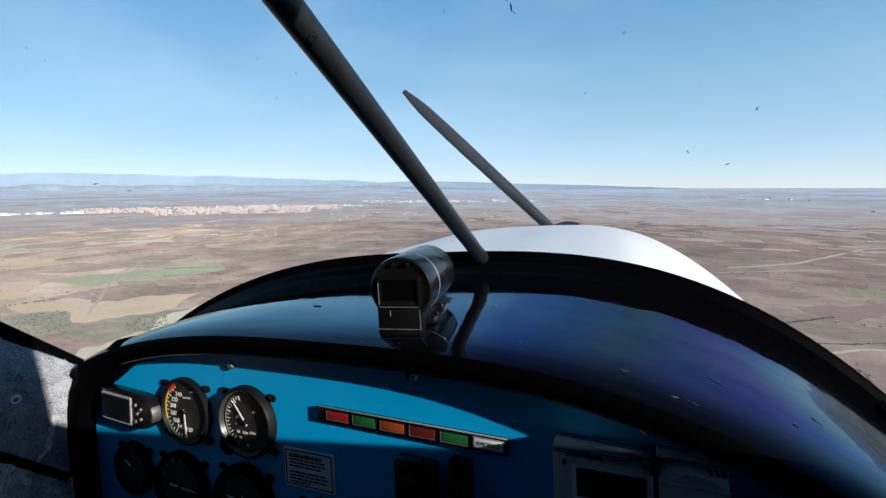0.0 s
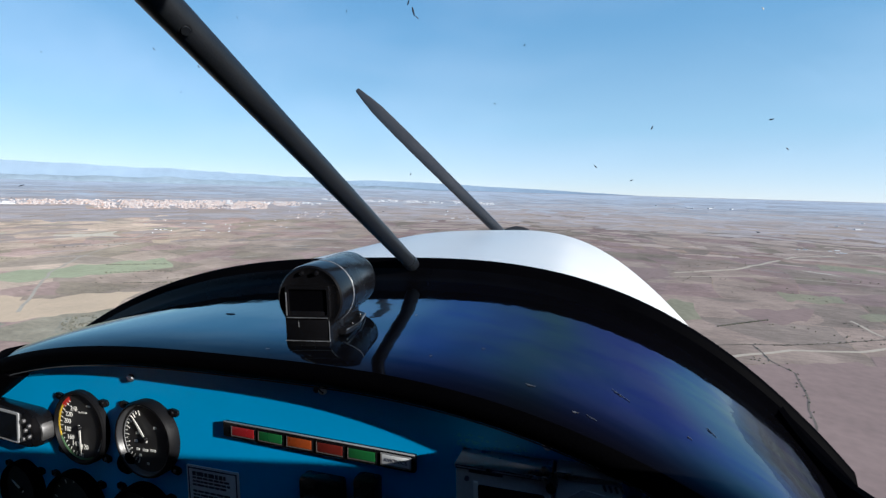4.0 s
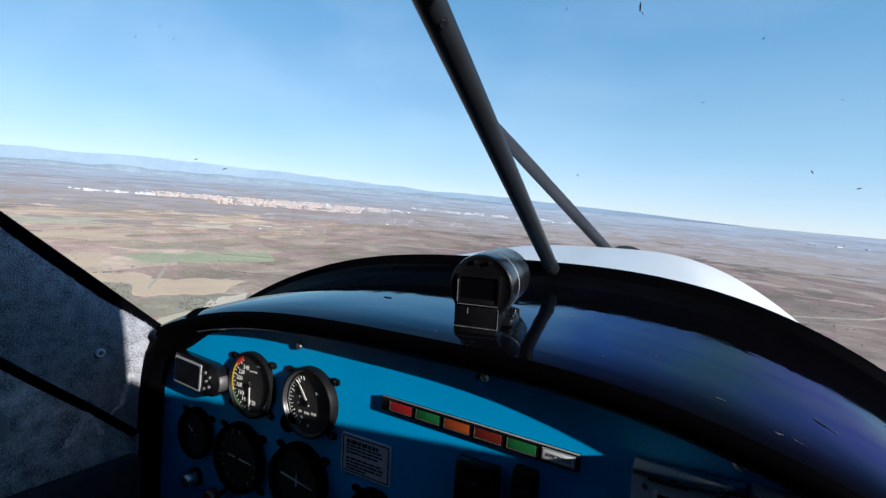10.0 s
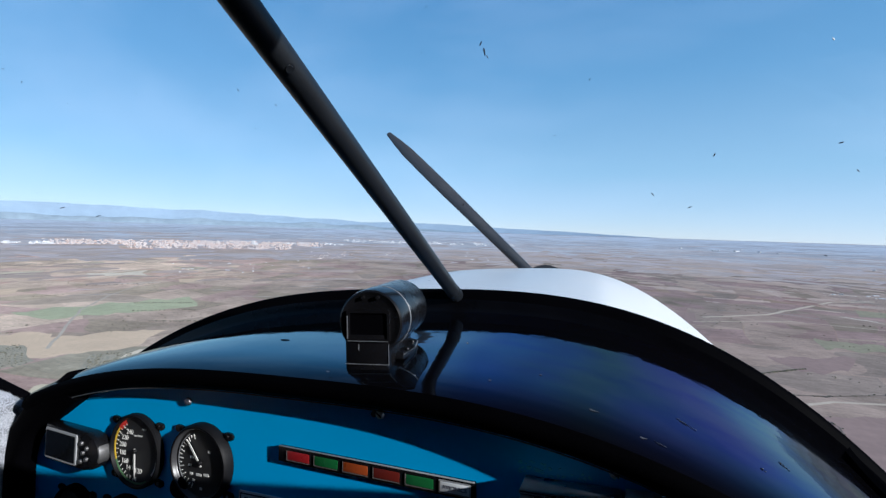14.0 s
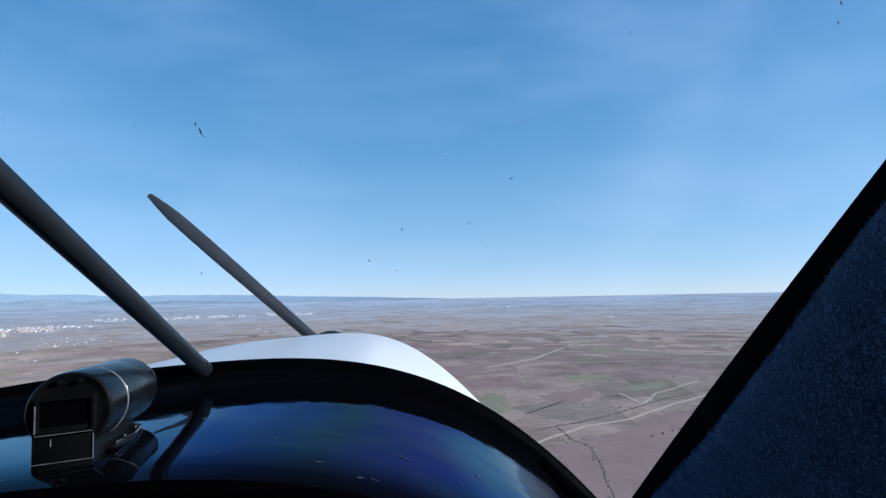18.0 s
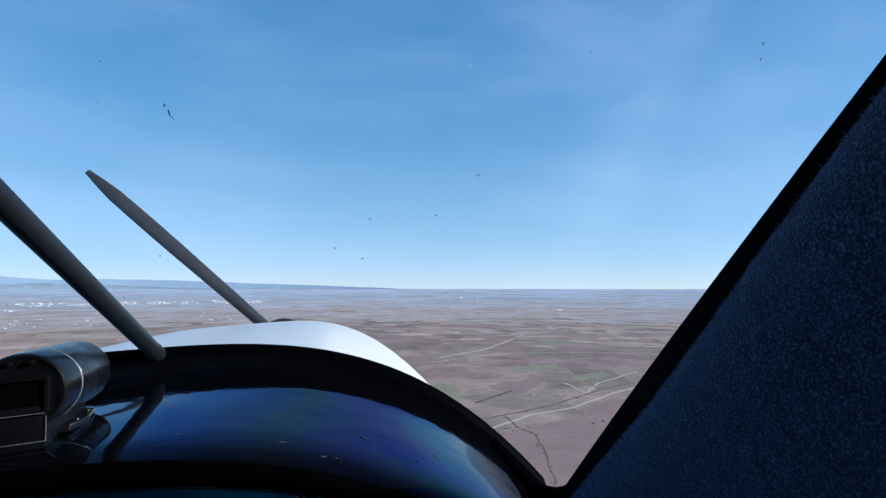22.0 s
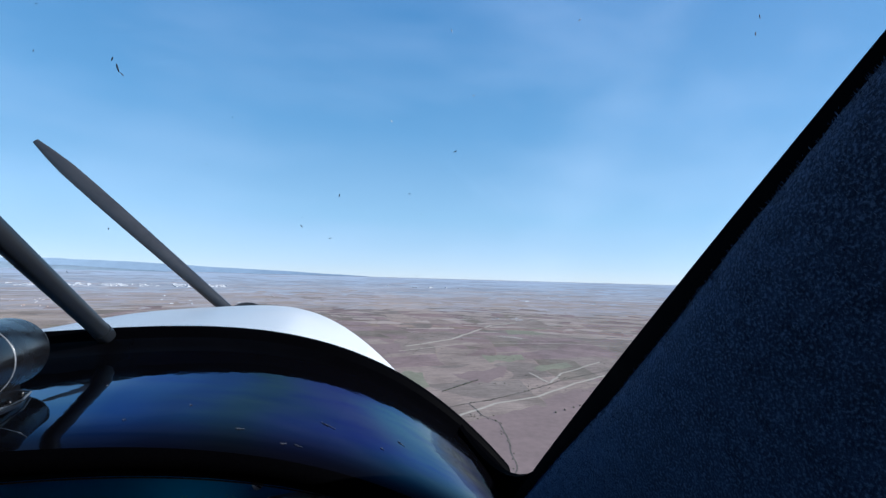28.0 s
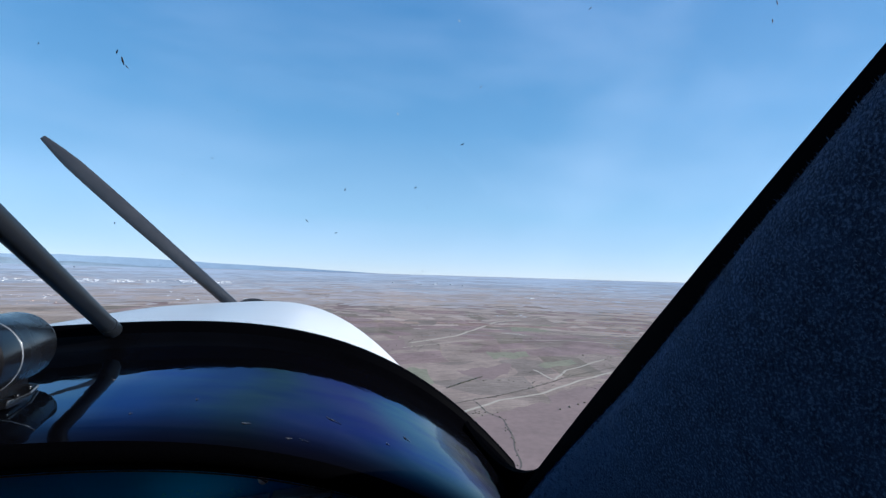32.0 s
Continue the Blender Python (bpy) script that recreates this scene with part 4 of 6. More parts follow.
for x, z, w in ((-0.001, 0.016, 0.003), (0.006, 0.0165, 0.008), (0.013, 0.024, 0.006)):
    part("print_mark", box(x - w / 2, x + w / 2, yd - 0.0004, yd, z - 0.0008, z + 0.0008), INK, asi, smooth=None)
needle(asi, yd - 0.001, 178, 0.030, 0.003, 0.0010)

DARK_RING = surface("blackened_ring", (0.035, 0.035, 0.038), 0.35, fine=600, vary=0.2, bump=0.03)
# engine instrument beside it, standing further out of the panel
rpm = gauge("engine_gauge", -0.1385, -0.2738, 0.0368, 0.010, "deep black round engine gauge with a white pointer", "instrument")
yd = -0.0048
part("inner_ring", lathe([(0.0346, -0.0098), (0.0340, -0.0092), (0.0336, -0.0060), (0.0330, -0.0049)], 56), DARK_RING, rpm, "dark ring inside the bezel")
part("tick_marks", ticks(0.0236, 0.0287, [205 + 8.5 * i for i in range(17)], 0.0009), INK, rpm, "white scale marks", smooth=None, m=pose(0, yd, 0))
part("green_arc", arc_band(0.0296, 0.0304, 235, 330, y0=yd - 0.0004, y1=yd), GREY_PLASTIC, rpm, "thin pale scale ring")
for x, z, w in ((-0.012, 0.004, 0.004), (-0.014, -0.004, 0.004), (-0.012, -0.012, 0.004), (-0.009, -0.018, 0.003), (-0.002, -0.012, 0.007), (0.008, -0.011, 0.007), (0.001, -0.025, 0.003), (0.012, 0.012, 0.004)):
    part("print_mark", box(x - w / 2, x + w / 2, yd - 0.0004, yd, z - 0.0012, z + 0.0012), INK, rpm, smooth=None)
needle(rpm, yd - 0.001, -38, 0.027, 0.004, 0.0010)
part("adjust_boss", lathe([(0, -0.009), (0.008, -0.009), (0.011, -0.006), (0.011, 0)], 24), RUBBER, rpm, m=pose(-0.029, 0, -0.029))

# the row below, in shade
alt = gauge("small_gauge", -0.3365, -0.361, 0.031, 0.010, "small dark round gauge in the lower row", "instrument", lower_ears=False, bezel=RUBBER)
needle(alt, -0.0055, -60, 0.018, 0.004, 0.0010)
vsi = gauge("altimeter", -0.2475, -0.3665, 0.040, 0.012, "dark round altimeter with white pointers", "instrument", bezel=RUBBER)
needle(vsi, -0.0065, 92, 0.026, 0.018, 0.0009)
part("tick_marks", ticks(0.029, 0.0335, [24 * i for i in range(15)], 0.0011), INK, vsi, "white scale marks", smooth=None, m=pose(0, -0.0055, 0))
hor = gauge("attitude_indicator", -0.1475, -0.3610, 0.038, 0.014, "dark round attitude indicator with a white bar", "instrument", bezel=RUBBER)
part("aircraft_bar", box(-0.024, 0.024, -0.0085, -0.0075, -0.0007, 0.0007), INK, hor, "white wing bar", smooth=None, m=pose(0, 0, 0, 0, 6, 0))
part("centre_mark", box(-0.0007, 0.0007, -0.0085, -0.0075, -0.006, 0.008), INK, hor, smooth=None)
lower = gauge("oil_gauge", -0.046, -0.366, 0.026, 0.010, "small dark round gauge below the placard", "instrument", lower_ears=False, bezel=RUBBER)
needle(lower, -0.0055, -20, 0.015, 0.004, 0.0010)
knob = put("panel_knob", m=pose(-0.335, PY, -0.4195))
tagged(knob, "small chrome-capped knob low on the panel", "knob")
part("collar", lathe([(0.012, 0), (0.011, -0.004), (0.0, -0.004)], 20), PLASTIC, knob)
part("cap", lathe([(0.008, -0.004), (0.0085, -0.016), (0.007, -0.018), (0, -0.018)], 20), CHROME, knob, "chrome cap")
red = put("push_knob", m=pose(-0.2755, PY, -0.4180))
tagged(red, "dark red push knob low on the panel", "knob")
part("stem", lathe([(0.0035, 0), (0.0035, -0.014), (0, -0.014)], 16), STEEL, red)
part("head", lathe([(0, -0.026), (0.008, -0.025), (0.0105, -0.020), (0.0095, -0.014), (0, -0.013)], 24), LENS_DARK_RED, red, "dark red knob head")

# pocket navigator at the left end
gps = put("pocket_display", m=pose(-0.3195, PY - 0.002, -0.2805, 0, 3, 0) @ Matrix.Diagonal((0.900, 1.0, 0.98, 1.0)))
tagged(gps, "silver-edged pocket display with buttons, clipped to the panel", "display")
shape = [(-0.054, -0.020), (0.026, -0.020), (0.040, -0.017), (0.049, -0.008), (0.051, 0.0), (0.049, 0.009), (0.040, 0.018), (0.026, 0.021), (-0.054, 0.021)]
part("case", slab(shape, "y", -0.016, 0.0, 0.003), PLASTIC, gps)
part("front_ring", slab(rounded(-0.050, 0.012, -0.0165, 0.0175, 0.002), "y", -0.0172, -0.0158), SILVER, gps, "silver screen surround", smooth=None)
part("screen", slab(rounded(-0.0475, 0.0095, -0.0142, 0.0152, 0.001), "y", -0.0178, -0.0168), SCREEN, gps, "dark glass screen", smooth=None)
part("end_cap", slab([(0.036, -0.018), (0.043, -0.014), (0.0505, -0.006), (0.052, 0.0), (0.0505, 0.007), (0.043, 0.015), (0.036, 0.019), (0.042, 0.0)], "y", -0.0150, -0.002, 0.002), STEEL, gps, "metal end cap")
for x, z in ((0.021, 0.010), (0.024, 0.0), (0.021, -0.010), (0.031, 0.006), (0.031, -0.006)):
    part("button", lathe([(0, -0.0185), (0.0022, -0.0182), (0.0026, -0.0155)], 12), STEEL, gps, m=pose(x, 0, z))

# row of warning lights
ann = put("warning_light_strip", m=pose(0.050, PY, -0.2515, 0, 0.9, 0) @ Matrix.Diagonal((1.0, 0.55, 1.0, 1.0)))
tagged(ann, "black strip of six coloured warning lights", "warning lights")
part("housing", box(-0.092, 0.096, -0.0085, 0.0, -0.0075, 0.0060, 0.0008), PLASTIC, ann)
part("top_edge", box(-0.0915, 0.0955, -0.0088, -0.0062, 0.0059, 0.0067, 0.0002), GREY_PLASTIC, ann, "pale top edge")
LW = 0.0240
LENS_WHITE = surface("white_lens", (0.62, 0.64, 0.66), 0.7, fine=500, vary=0.1, bump=0.02, spec=0.1)
TRIM_BROWN = surface("worn_bezel_edge", (0.12, 0.105, 0.10), 0.5, fine=600, vary=0.3, bump=0.05)
for i, lm in enumerate((LENS_RED, LENS_GREEN, LENS_ORANGE, LENS_DARK_RED, LENS_GREEN, LENS_WHITE)):
    xc = -0.0693 + i * 0.0298
    cell = part("cell_frame", slab(rounded(xc - LW / 2 - 0.0012, xc + LW / 2 + 0.0012, -0.0058, 0.0045, 0.0006), "y", -0.0094, -0.0082), GREY_PLASTIC if i == 5 else PLASTIC, ann, smooth=None)
    part("lens", box(xc - LW / 2, xc + LW / 2, -0.0100, -0.0088, -0.0044, 0.0034, 0.0005), lm, cell, ("red", "green", "orange", "dark red", "green", "white")[i] + " lens")
    part("lens_lip", box(xc - LW / 2, xc + LW / 2, -0.0100, -0.0088, -0.0052, -0.0047), TRIM_BROWN, cell, smooth=None)
    part("lens_lip", box(xc - LW / 2 - 0.0008, xc - LW / 2 - 0.0002, -0.0100, -0.0088, -0.0052, 0.0036), TRIM_BROWN, cell, smooth=None)
words("AVIONICS", 0.0045, DARK_INK, ann, -0.0693 + 5 * 0.0298, -0.0102, -0.0006)

# placard
plac = put("warning_placard", m=pose(-0.0610, PY, -0.3130, 0, -1.2, 0) @ Matrix.Diagonal((0.955, 1.0, 0.925, 1.0)))
tagged(plac, "pale placard with a dark border and small print", "placard")
part("plate", slab(rounded(-0.0325, 0.0325, -0.0215, 0.0215, 0.001), "y", -0.0012, 0.0), PAPER, plac, smooth=None)
for a, b, c, d in ((-0.0305, 0.0305, 0.0184, 0.0196), (-0.0305, 0.0305, -0.0196, -0.0184), (-0.0305, -0.0293, -0.0184, 0.0184), (0.0293, 0.0305, -0.0184, 0.0184)):
    part("border_line", box(a, b, -0.0016, -0.0010, c, d), DARK_INK, plac, smooth=None)
rw = random.Random(8)
for z, w, h in ((0.0135, 0.042, 0.0021), (0.0092, 0.046, 0.0010), (0.0055, 0.049, 0.0010), (0.0018, 0.044, 0.0010), (-0.0048, 0.048, 0.0010), (-0.0085, 0.050, 0.0010), (-0.0122, 0.047, 0.0010), (-0.0158, 0.026, 0.0010)):
    x = -0.025
    while x < -0.025 + w - 0.002:
        ln = min(rw.uniform(0.003, 0.009), -0.025 + w - x)
        part("print_bar", box(x, x + ln, -0.0016, -0.0010, z - h, z + h), DARK_INK, plac, smooth=None)
        x += ln + 0.0012

# rocker switches in shade
for x0, x1, z1 in ((0.0445, 0.083, -0.2755), (0.0955, 0.116, -0.268)):
    sw = put("switch_block", m=pose((x0 + x1) / 2, PY, z1))
    tagged(sw, "black switch block on the shaded panel", "switch", group="switch blocks")
    w = (x1 - x0) / 2
    part("body", box(-w, w, -0.014, 0.0, -0.075, 0.0, 0.003), PLASTIC, sw)
    part("rocker", box(-w * 0.6, w * 0.6, -0.020, -0.013, -0.035, -0.012, 0.002), PLASTIC, sw, m=pose(0, 0, 0, 6, 0, 0))

# radio
radio = put("radio", m=pose(0.1840, PY, -0.2355, 0, -0.6, 0))
tagged(radio, "silver-fronted radio with a dark display beside a grilled unit", "radio")
part("main_front", box(0.0, 0.066, -0.022, 0.0, -0.060, -0.0025, 0.0015), SILVER, radio)
part("top_lip", box(0.0, 0.066, -0.024, 0.0, -0.0030, -0.0005, 0.0006), CHROME, radio, "bright top edge")
part("display", slab(rounded(0.016, 0.062, -0.034, -0.014, 0.002), "y", -0.0232, -0.0215), SCREEN, radio, "dark display window", smooth=None)
part("display_frame", slab([(0.0135, -0.012), (0.0165, -0.012), (0.0165, -0.036), (0.0135, -0.036)], "y", -0.0238, -0.0215), INK, radio, "white edge of the display", smooth=None)
part("name_bar", box(0.010, 0.034, -0.0225, -0.0215, -0.0062, -0.0040), DARK_INK, radio, "dark unreadable print", smooth=None)
part("indicator", lathe([(0, -0.0235), (0.0016, -0.0232), (0.002, -0.0215)], 12), DARK_INK, radio, m=pose(0.0085, 0, -0.011))
for k, z in enumerate((-0.0012, -0.0030)):
    part("lip_groove", box(0.001, 0.065, -0.0243, -0.0236, z - 0.0003, z + 0.0003), DARK_INK, radio, smooth=None)
part("display_frame", box(0.0165, 0.062, -0.0238, -0.0215, -0.0362, -0.0348), SILVER, radio, "silver lower edge of the display", smooth=None)
part("knob", lathe([(0, -0.030), (0.0035, -0.030), (0.004, -0.022), (0.004, -0.018)], 16), PLASTIC, radio, m=pose(0.0668, 0, -0.004))
grille = part("grille_front", box(0.0685, 0.110, -0.020, 0.0, -0.060, 0.001, 0.0015), SILVER, radio)
part("grille_lip", box(0.0685, 0.110, -0.0215, -0.019, -0.001, 0.0018), CHROME, radio, smooth=None)
for i in range(4):
    part("grille_slot", box(-0.0008, 0.0008, -0.0208, -0.0198, -0.006, -0.001), DARK_INK, grille, smooth=None, m=pose(0.098 + 0.0035 * i, 0, 0, 0, -20, 0))
part("badge", slab([(0.076, -0.014), (0.086, -0.007), (0.100, -0.009), (0.108, -0.014)], "y", -0.0206, -0.0196), GREY_PLASTIC, grille, "pale curved badge", smooth=None)
part("brown_line", box(0.070, 0.110, -0.0206, -0.0196, -0.017, -0.0155), GREY_PLASTIC, grille, smooth=None)

# rubbed paint above the radio
RUBBED = surface("rubbed_turquoise", (0.03, 0.40, 0.62), 0.55, fine=900, coarse=60, vary=0.3, bump=0.2)
rb = random.Random(12)
for _ in range(46):
    x, z = 0.180 + 0.052 * rb.random() ** 1.4, 0.0
    z = -0.2365 + (0.010 - 0.10 * (x - 0.180)) * rb.random() + 0.002
    w, h = rb.uniform(0.0005, 0.0022), rb.uniform(0.0003, 0.0010)
    part("paint_chip", slab([(-w, -h), (w * 0.6, -h * 0.8), (w, h * 0.5), (-w * 0.3, h)], "y", -0.0004, 0.0), RUBBED, panel, smooth=None, m=pose(x, PY, z, 0, rb.uniform(-40, 40), 0))

# ---- compass on the hood ----
PALE_EDGE = surface("pale_compass_edge", (0.105, 0.11, 0.12), 0.45, fine=500, coarse=160, vary=0.7, bump=0.1)
comp = put("magnetic_compass", m=pose(0.0530, 0.601, -0.1640, 3.5, 0, 10.5))
tagged(comp, "black tubular magnetic compass standing on the glareshield", "compass")
R = 0.0286
tz = 0.0355
bm = lathe([(0, -0.0004), (0.020, -0.0004), (0.0225, -0.0006), (0.0245, -0.0014), (0.0265, -0.0020), (0.0280, -0.001), (R, 0.003), (R, 0.024), (R - 0.0008, 0.0248), (R - 0.0008, 0.0262), (R, 0.027), (R, 0.088), (R - 0.003, 0.098), (R - 0.010, 0.104), (0, 0.105)], 56, at=(0, 0, tz))
part("tube", bm, PLASTIC, comp, smooth=30)
part("window_frame", holed(rounded(-0.0205, 0.0175, tz - 0.016, tz + 0.011, 0.002), rounded(-0.0180, 0.0155, tz - 0.0135, tz + 0.0085, 0.0015), "y", -0.0042, 0.003), PLASTIC, comp)
part("window", slab(rounded(-0.0180, 0.0155, tz - 0.0135, tz + 0.0085, 0.0015), "y", -0.0024, -0.0016), RUBBER, comp, "dark compass window", smooth=None)
part("worn_edge", box(-0.0200, -0.0193, -0.0050, -0.0036, tz - 0.0135, tz + 0.006), PALE_EDGE, comp, "worn pale window edge", smooth=None)
part("worn_edge", box(-0.0195, 0.016, -0.0050, -0.0036, tz - 0.0155, tz - 0.0150), PALE_EDGE, comp, "worn pale window edge", smooth=None)
# highlight round the tube, put in as a thin pale band
part("band", lathe([(R - 0.0002, 0.0246), (R + 0.0003, 0.0250), (R + 0.0003, 0.0256), (R - 0.0002, 0.0260)], 56, at=(0, 0, tz)), PALE_EDGE, comp, "thin pale band round the tube, a painted highlight")
part("base_block", box(-0.0225, 0.0160, -0.003, 0.030, -0.0055, tz - 0.010, 0.0012), PLASTIC, comp)
part("base_edge", box(-0.0225, 0.0165, -0.0038, -0.0028, 0.0, 0.0005), PALE_EDGE, comp, "pale lower edge", smooth=None)
part("base_edge", box(0.0161, 0.0165, -0.0036, -0.0028, 0.0, tz - 0.018), PALE_EDGE, comp, "pale corner edge", smooth=None)
part("slot_mark", box(-0.0105, -0.0101, -0.0036, -0.0028, 0.012, 0.017), PALE_EDGE, comp, smooth=None)
part("neck", box(-0.014, 0.014, 0.028, 0.080, 0.0, tz - 0.018, 0.004), PLASTIC, comp)
part("foot_flange", slab([(-0.016, 0.015), (0.024, 0.015), (0.0275, 0.040), (0.023, 0.068), (0.010, 0.080), (-0.010, 0.080), (-0.018, 0.065)], "z", 0.0, 0.0045, 0.0012), PLASTIC, comp)
part("flange_edge", sweep([(0.0245, 0.015, 0.005), (0.0278, 0.040, 0.005), (0.0232, 0.068, 0.005), (0.010, 0.0805, 0.005)], circle(0.0008, 6)), PALE_EDGE, comp, "pale flange edge")
for y in (0.034, 0.064):
    part("flange_screw", lathe([(0, 0.0066), (0.0015, 0.0065), (0.0020, 0.0058), (0.0020, 0.004)], 14, axis="z"), PLASTIC, comp, m=pose(0.021 - (y - 0.045) * 0.1, y, 0))
for x in (-0.006, 0.007):
    part("face_screw", lathe([(0, -0.0030), (0.0016, -0.0028), (0.0020, -0.0006)], 12), PLASTIC, comp, m=pose(x, -0.001, tz + 0.0215))

# ---- specks on the windscreen ----
rnd = random.Random(5)


def speck(u, v, size, angle, name="insect_speck", material=BUG):
    p = screen_point(u, v)
    du, dv = screen_point(u + 0.01, v) - p, screen_point(u, v + 0.01) - p
    nrm = du.cross(dv).normalized()
    if nrm.dot(Vector((0, -1, -0.5))) < 0:
        nrm = -nrm
    q = nrm.to_track_quat("Z", "Y").to_matrix().to_4x4()
    bm = bmesh.new()
    bmesh.ops.create_icosphere(bm, subdivisions=1, radius=1)
    for w in bm.verts:
        w.co *= 0.75 + 0.5 * rnd.random()
    part(name, bm, material, windscreen, smooth=60, m=Matrix.Translation(p + nrm * 0.0006) @ q @ pose(0, 0, 0, 0, 0, angle) @ Matrix.Diagonal((size * 2.4, size * 0.5, 0.0004, 1)))


for i in range(46):
    speck(rnd.uniform(-0.92, 0.8), rnd.uniform(0.08, 0.5), rnd.choice((0.0003, 0.0004, 0.0005, 0.0006)), rnd.uniform(0, 180))
for u, v, size, angle in ((-0.684, 0.236, 0.0013, 25), (-0.651, 0.212, 0.0013, 25), (0.634, 0.23, 0.0008, 40), (0.733, 0.255, 0.0006, 0), (0.618, 0.176, 0.0008, 10), (0.568, 0.182, 0.0008, 90), (0.222, 0.158, 0.0008, 60), (0.947, 0.424, 0.0004, 90), (0.950, 0.418, 0.0004, 80)):
    speck(u, v, size, angle)
# one larger insect stuck to the pane, with its legs
for du, dv, size, angle in ((0.0, 0.0, 0.0013, 70), (-0.002, 0.006, 0.0009, 40), (0.002, -0.004, 0.0006, 100)):
    speck(0.356 + du, 0.307 + dv, size, angle, "insect")
for u, v in ((0.749, 0.376), (0.782, 0.345), (0.848, 0.40), (0.70, 0.31)):
    speck(u, v, 0.0004, rnd.uniform(0, 180), "pale_splash", INK)

# ---- land ----
H = -160.0
REACH = 4900.0


def land_z(r):
    """Level plain near by, bent up with distance so its rim meets the camera's horizon."""
    t = max(0.0, (r - 1500.0) / (REACH - 1500.0))
    return H + 156.0 * t ** 1.25


def land(az, r, lift=0.0):
    a = radians(az)
    return Vector((r * math.sin(a), r * math.cos(a), land_z(r) + lift))


def down(dep):
    """Distance at which the land lies dep degrees below the level eye."""
    lo, hi = 50.0, REACH
    for _ in range(50):
        mid = (lo + hi) / 2
        if math.degrees(math.atan2(-land_z(mid), mid)) > dep:
            lo = mid
        else:
            hi = mid
    return lo


def land_material():
    m = bpy.data.materials.new("winter_farmland")
    m.use_nodes = True
    n, l = m.node_tree.nodes, m.node_tree.links
    b = n["Principled BSDF"]
    b.inputs["Roughness"].default_value = 0.95
    b.inputs["Specular IOR Level"].default_value = 0.1
    co = n.new("ShaderNodeTexCoord")
    def noise_at(scale, detail=4, rough=0.55, stretch=(1, 1, 1)):
        mp, t = n.new("ShaderNodeMapping"), n.new("ShaderNodeTexNoise")
        mp.inputs["Scale"].default_value = stretch
        l.new(co.outputs["Object"], mp.inputs["Vector"])
        l.new(mp.outputs[0], t.inputs["Vector"])
        t.inputs["Scale"].default_value, t.inputs["Detail"].default_value, t.inputs["Roughness"].default_value = scale, detail, rough
        return t
    warp = noise_at(0.004, 2)
    mixv = n.new("ShaderNodeVectorMath")
    mixv.operation = "MULTIPLY_ADD"
    l.new(warp.outputs["Color"], mixv.inputs[0])
    mixv.inputs[1].default_value = (120, 120, 0)
    l.new(co.outputs["Object"], mixv.inputs[2])
    flat = n.new("ShaderNodeVectorMath")
    flat.operation = "MULTIPLY"
    flat.inputs[1].default_value = (1.0, 0.55, 0.0)
    l.new(mixv.outputs[0], flat.inputs[0])
    def cells(scale):
        v = n.new("ShaderNodeTexVoronoi")
        v.distance = "MANHATTAN"
        v.inputs["Scale"].default_value = scale
        l.new(flat.outputs[0], v.inputs["Vector"])
        sep = n.new("ShaderNodeSeparateColor")
        l.new(v.outputs["Color"], sep.inputs[0])
        return sep
    big, small = cells(0.0045), cells(0.013)
    def ramp(src, stops):
        r = n.new("ShaderNodeValToRGB")
        r.color_ramp.interpolation = "CONSTANT" if len(stops) > 5 else "LINEAR"
        e = r.color_ramp.elements
        e[0].position, e[0].color = stops[0][0], (*stops[0][1], 1)
        e[1].position, e[1].color = stops[-1][0], (*stops[-1][1], 1)
        for at, c in stops[1:-1]:
            e.new(at).color = (*c, 1)
        l.new(src, r.inputs["Fac"])
        return r
    palette = [(0.0, (0.409, 0.294, 0.232)), (0.14, (0.515, 0.389, 0.282)), (0.28, (0.350, 0.240, 0.194)), (0.42, (0.437, 0.339, 0.248)), (0.54, (0.360, 0.298, 0.194)), (0.62, (0.427, 0.303, 0.245)), (0.78, (0.554, 0.421, 0.294)), (0.90, (0.330, 0.285, 0.178))]
    c1, c2 = ramp(big.outputs[0], palette), ramp(small.outputs[1], palette)
    mx = n.new("ShaderNodeMix")
    mx.data_type = "RGBA"
    mx.inputs["Factor"].default_value = 0.45
    l.new(c1.outputs[0], mx.inputs[6])
    l.new(c2.outputs[0], mx.inputs[7])
    blot = ramp(noise_at(0.02, 6, 0.65).outputs["Fac"], [(0.35, (0.78, 0.78, 0.76)), (0.65, (1.15, 1.12, 1.10))])
    m2 = n.new("ShaderNodeMix")
    m2.data_type, m2.blend_type = "RGBA", "MULTIPLY"
    m2.inputs["Factor"].default_value = 1.0
    l.new(mx.outputs[2], m2.inputs[6])
    l.new(blot.outputs[0], m2.inputs[7])
    # field boundaries: pale tracks and darker hedges
    def edges(scale, width, shift):
        v, ad = n.new("ShaderNodeTexVoronoi"), n.new("ShaderNodeVectorMath")
        v.feature = "DISTANCE_TO_EDGE"
        v.inputs["Scale"].default_value = scale
        ad.operation = "ADD"
        ad.inputs[1].default_value = shift
        l.new(flat.outputs[0], ad.inputs[0])
        l.new(ad.outputs[0], v.inputs["Vector"])
        return ramp(v.outputs["Distance"], [(width * 0.6, (1, 1, 1)), (width, (0, 0, 0))])
    for scale, width, shift, colour, much in ((0.006, 0.02, (500, 80, 0), (0.60, 0.51, 0.42), 0.35), (0.0105, 0.022, (90, 700, 0), (0.22, 0.19, 0.15), 0.30)):
        e1, gate, mm = edges(scale, width, shift), n.new("ShaderNodeMath"), n.new("ShaderNodeMix")
        gate.operation = "MULTIPLY"
        gate.inputs[1].default_value = much
        l.new(e1.outputs[0], gate.inputs[0])
        mm.data_type = "RGBA"
        l.new(gate.outputs[0], mm.inputs["Factor"])
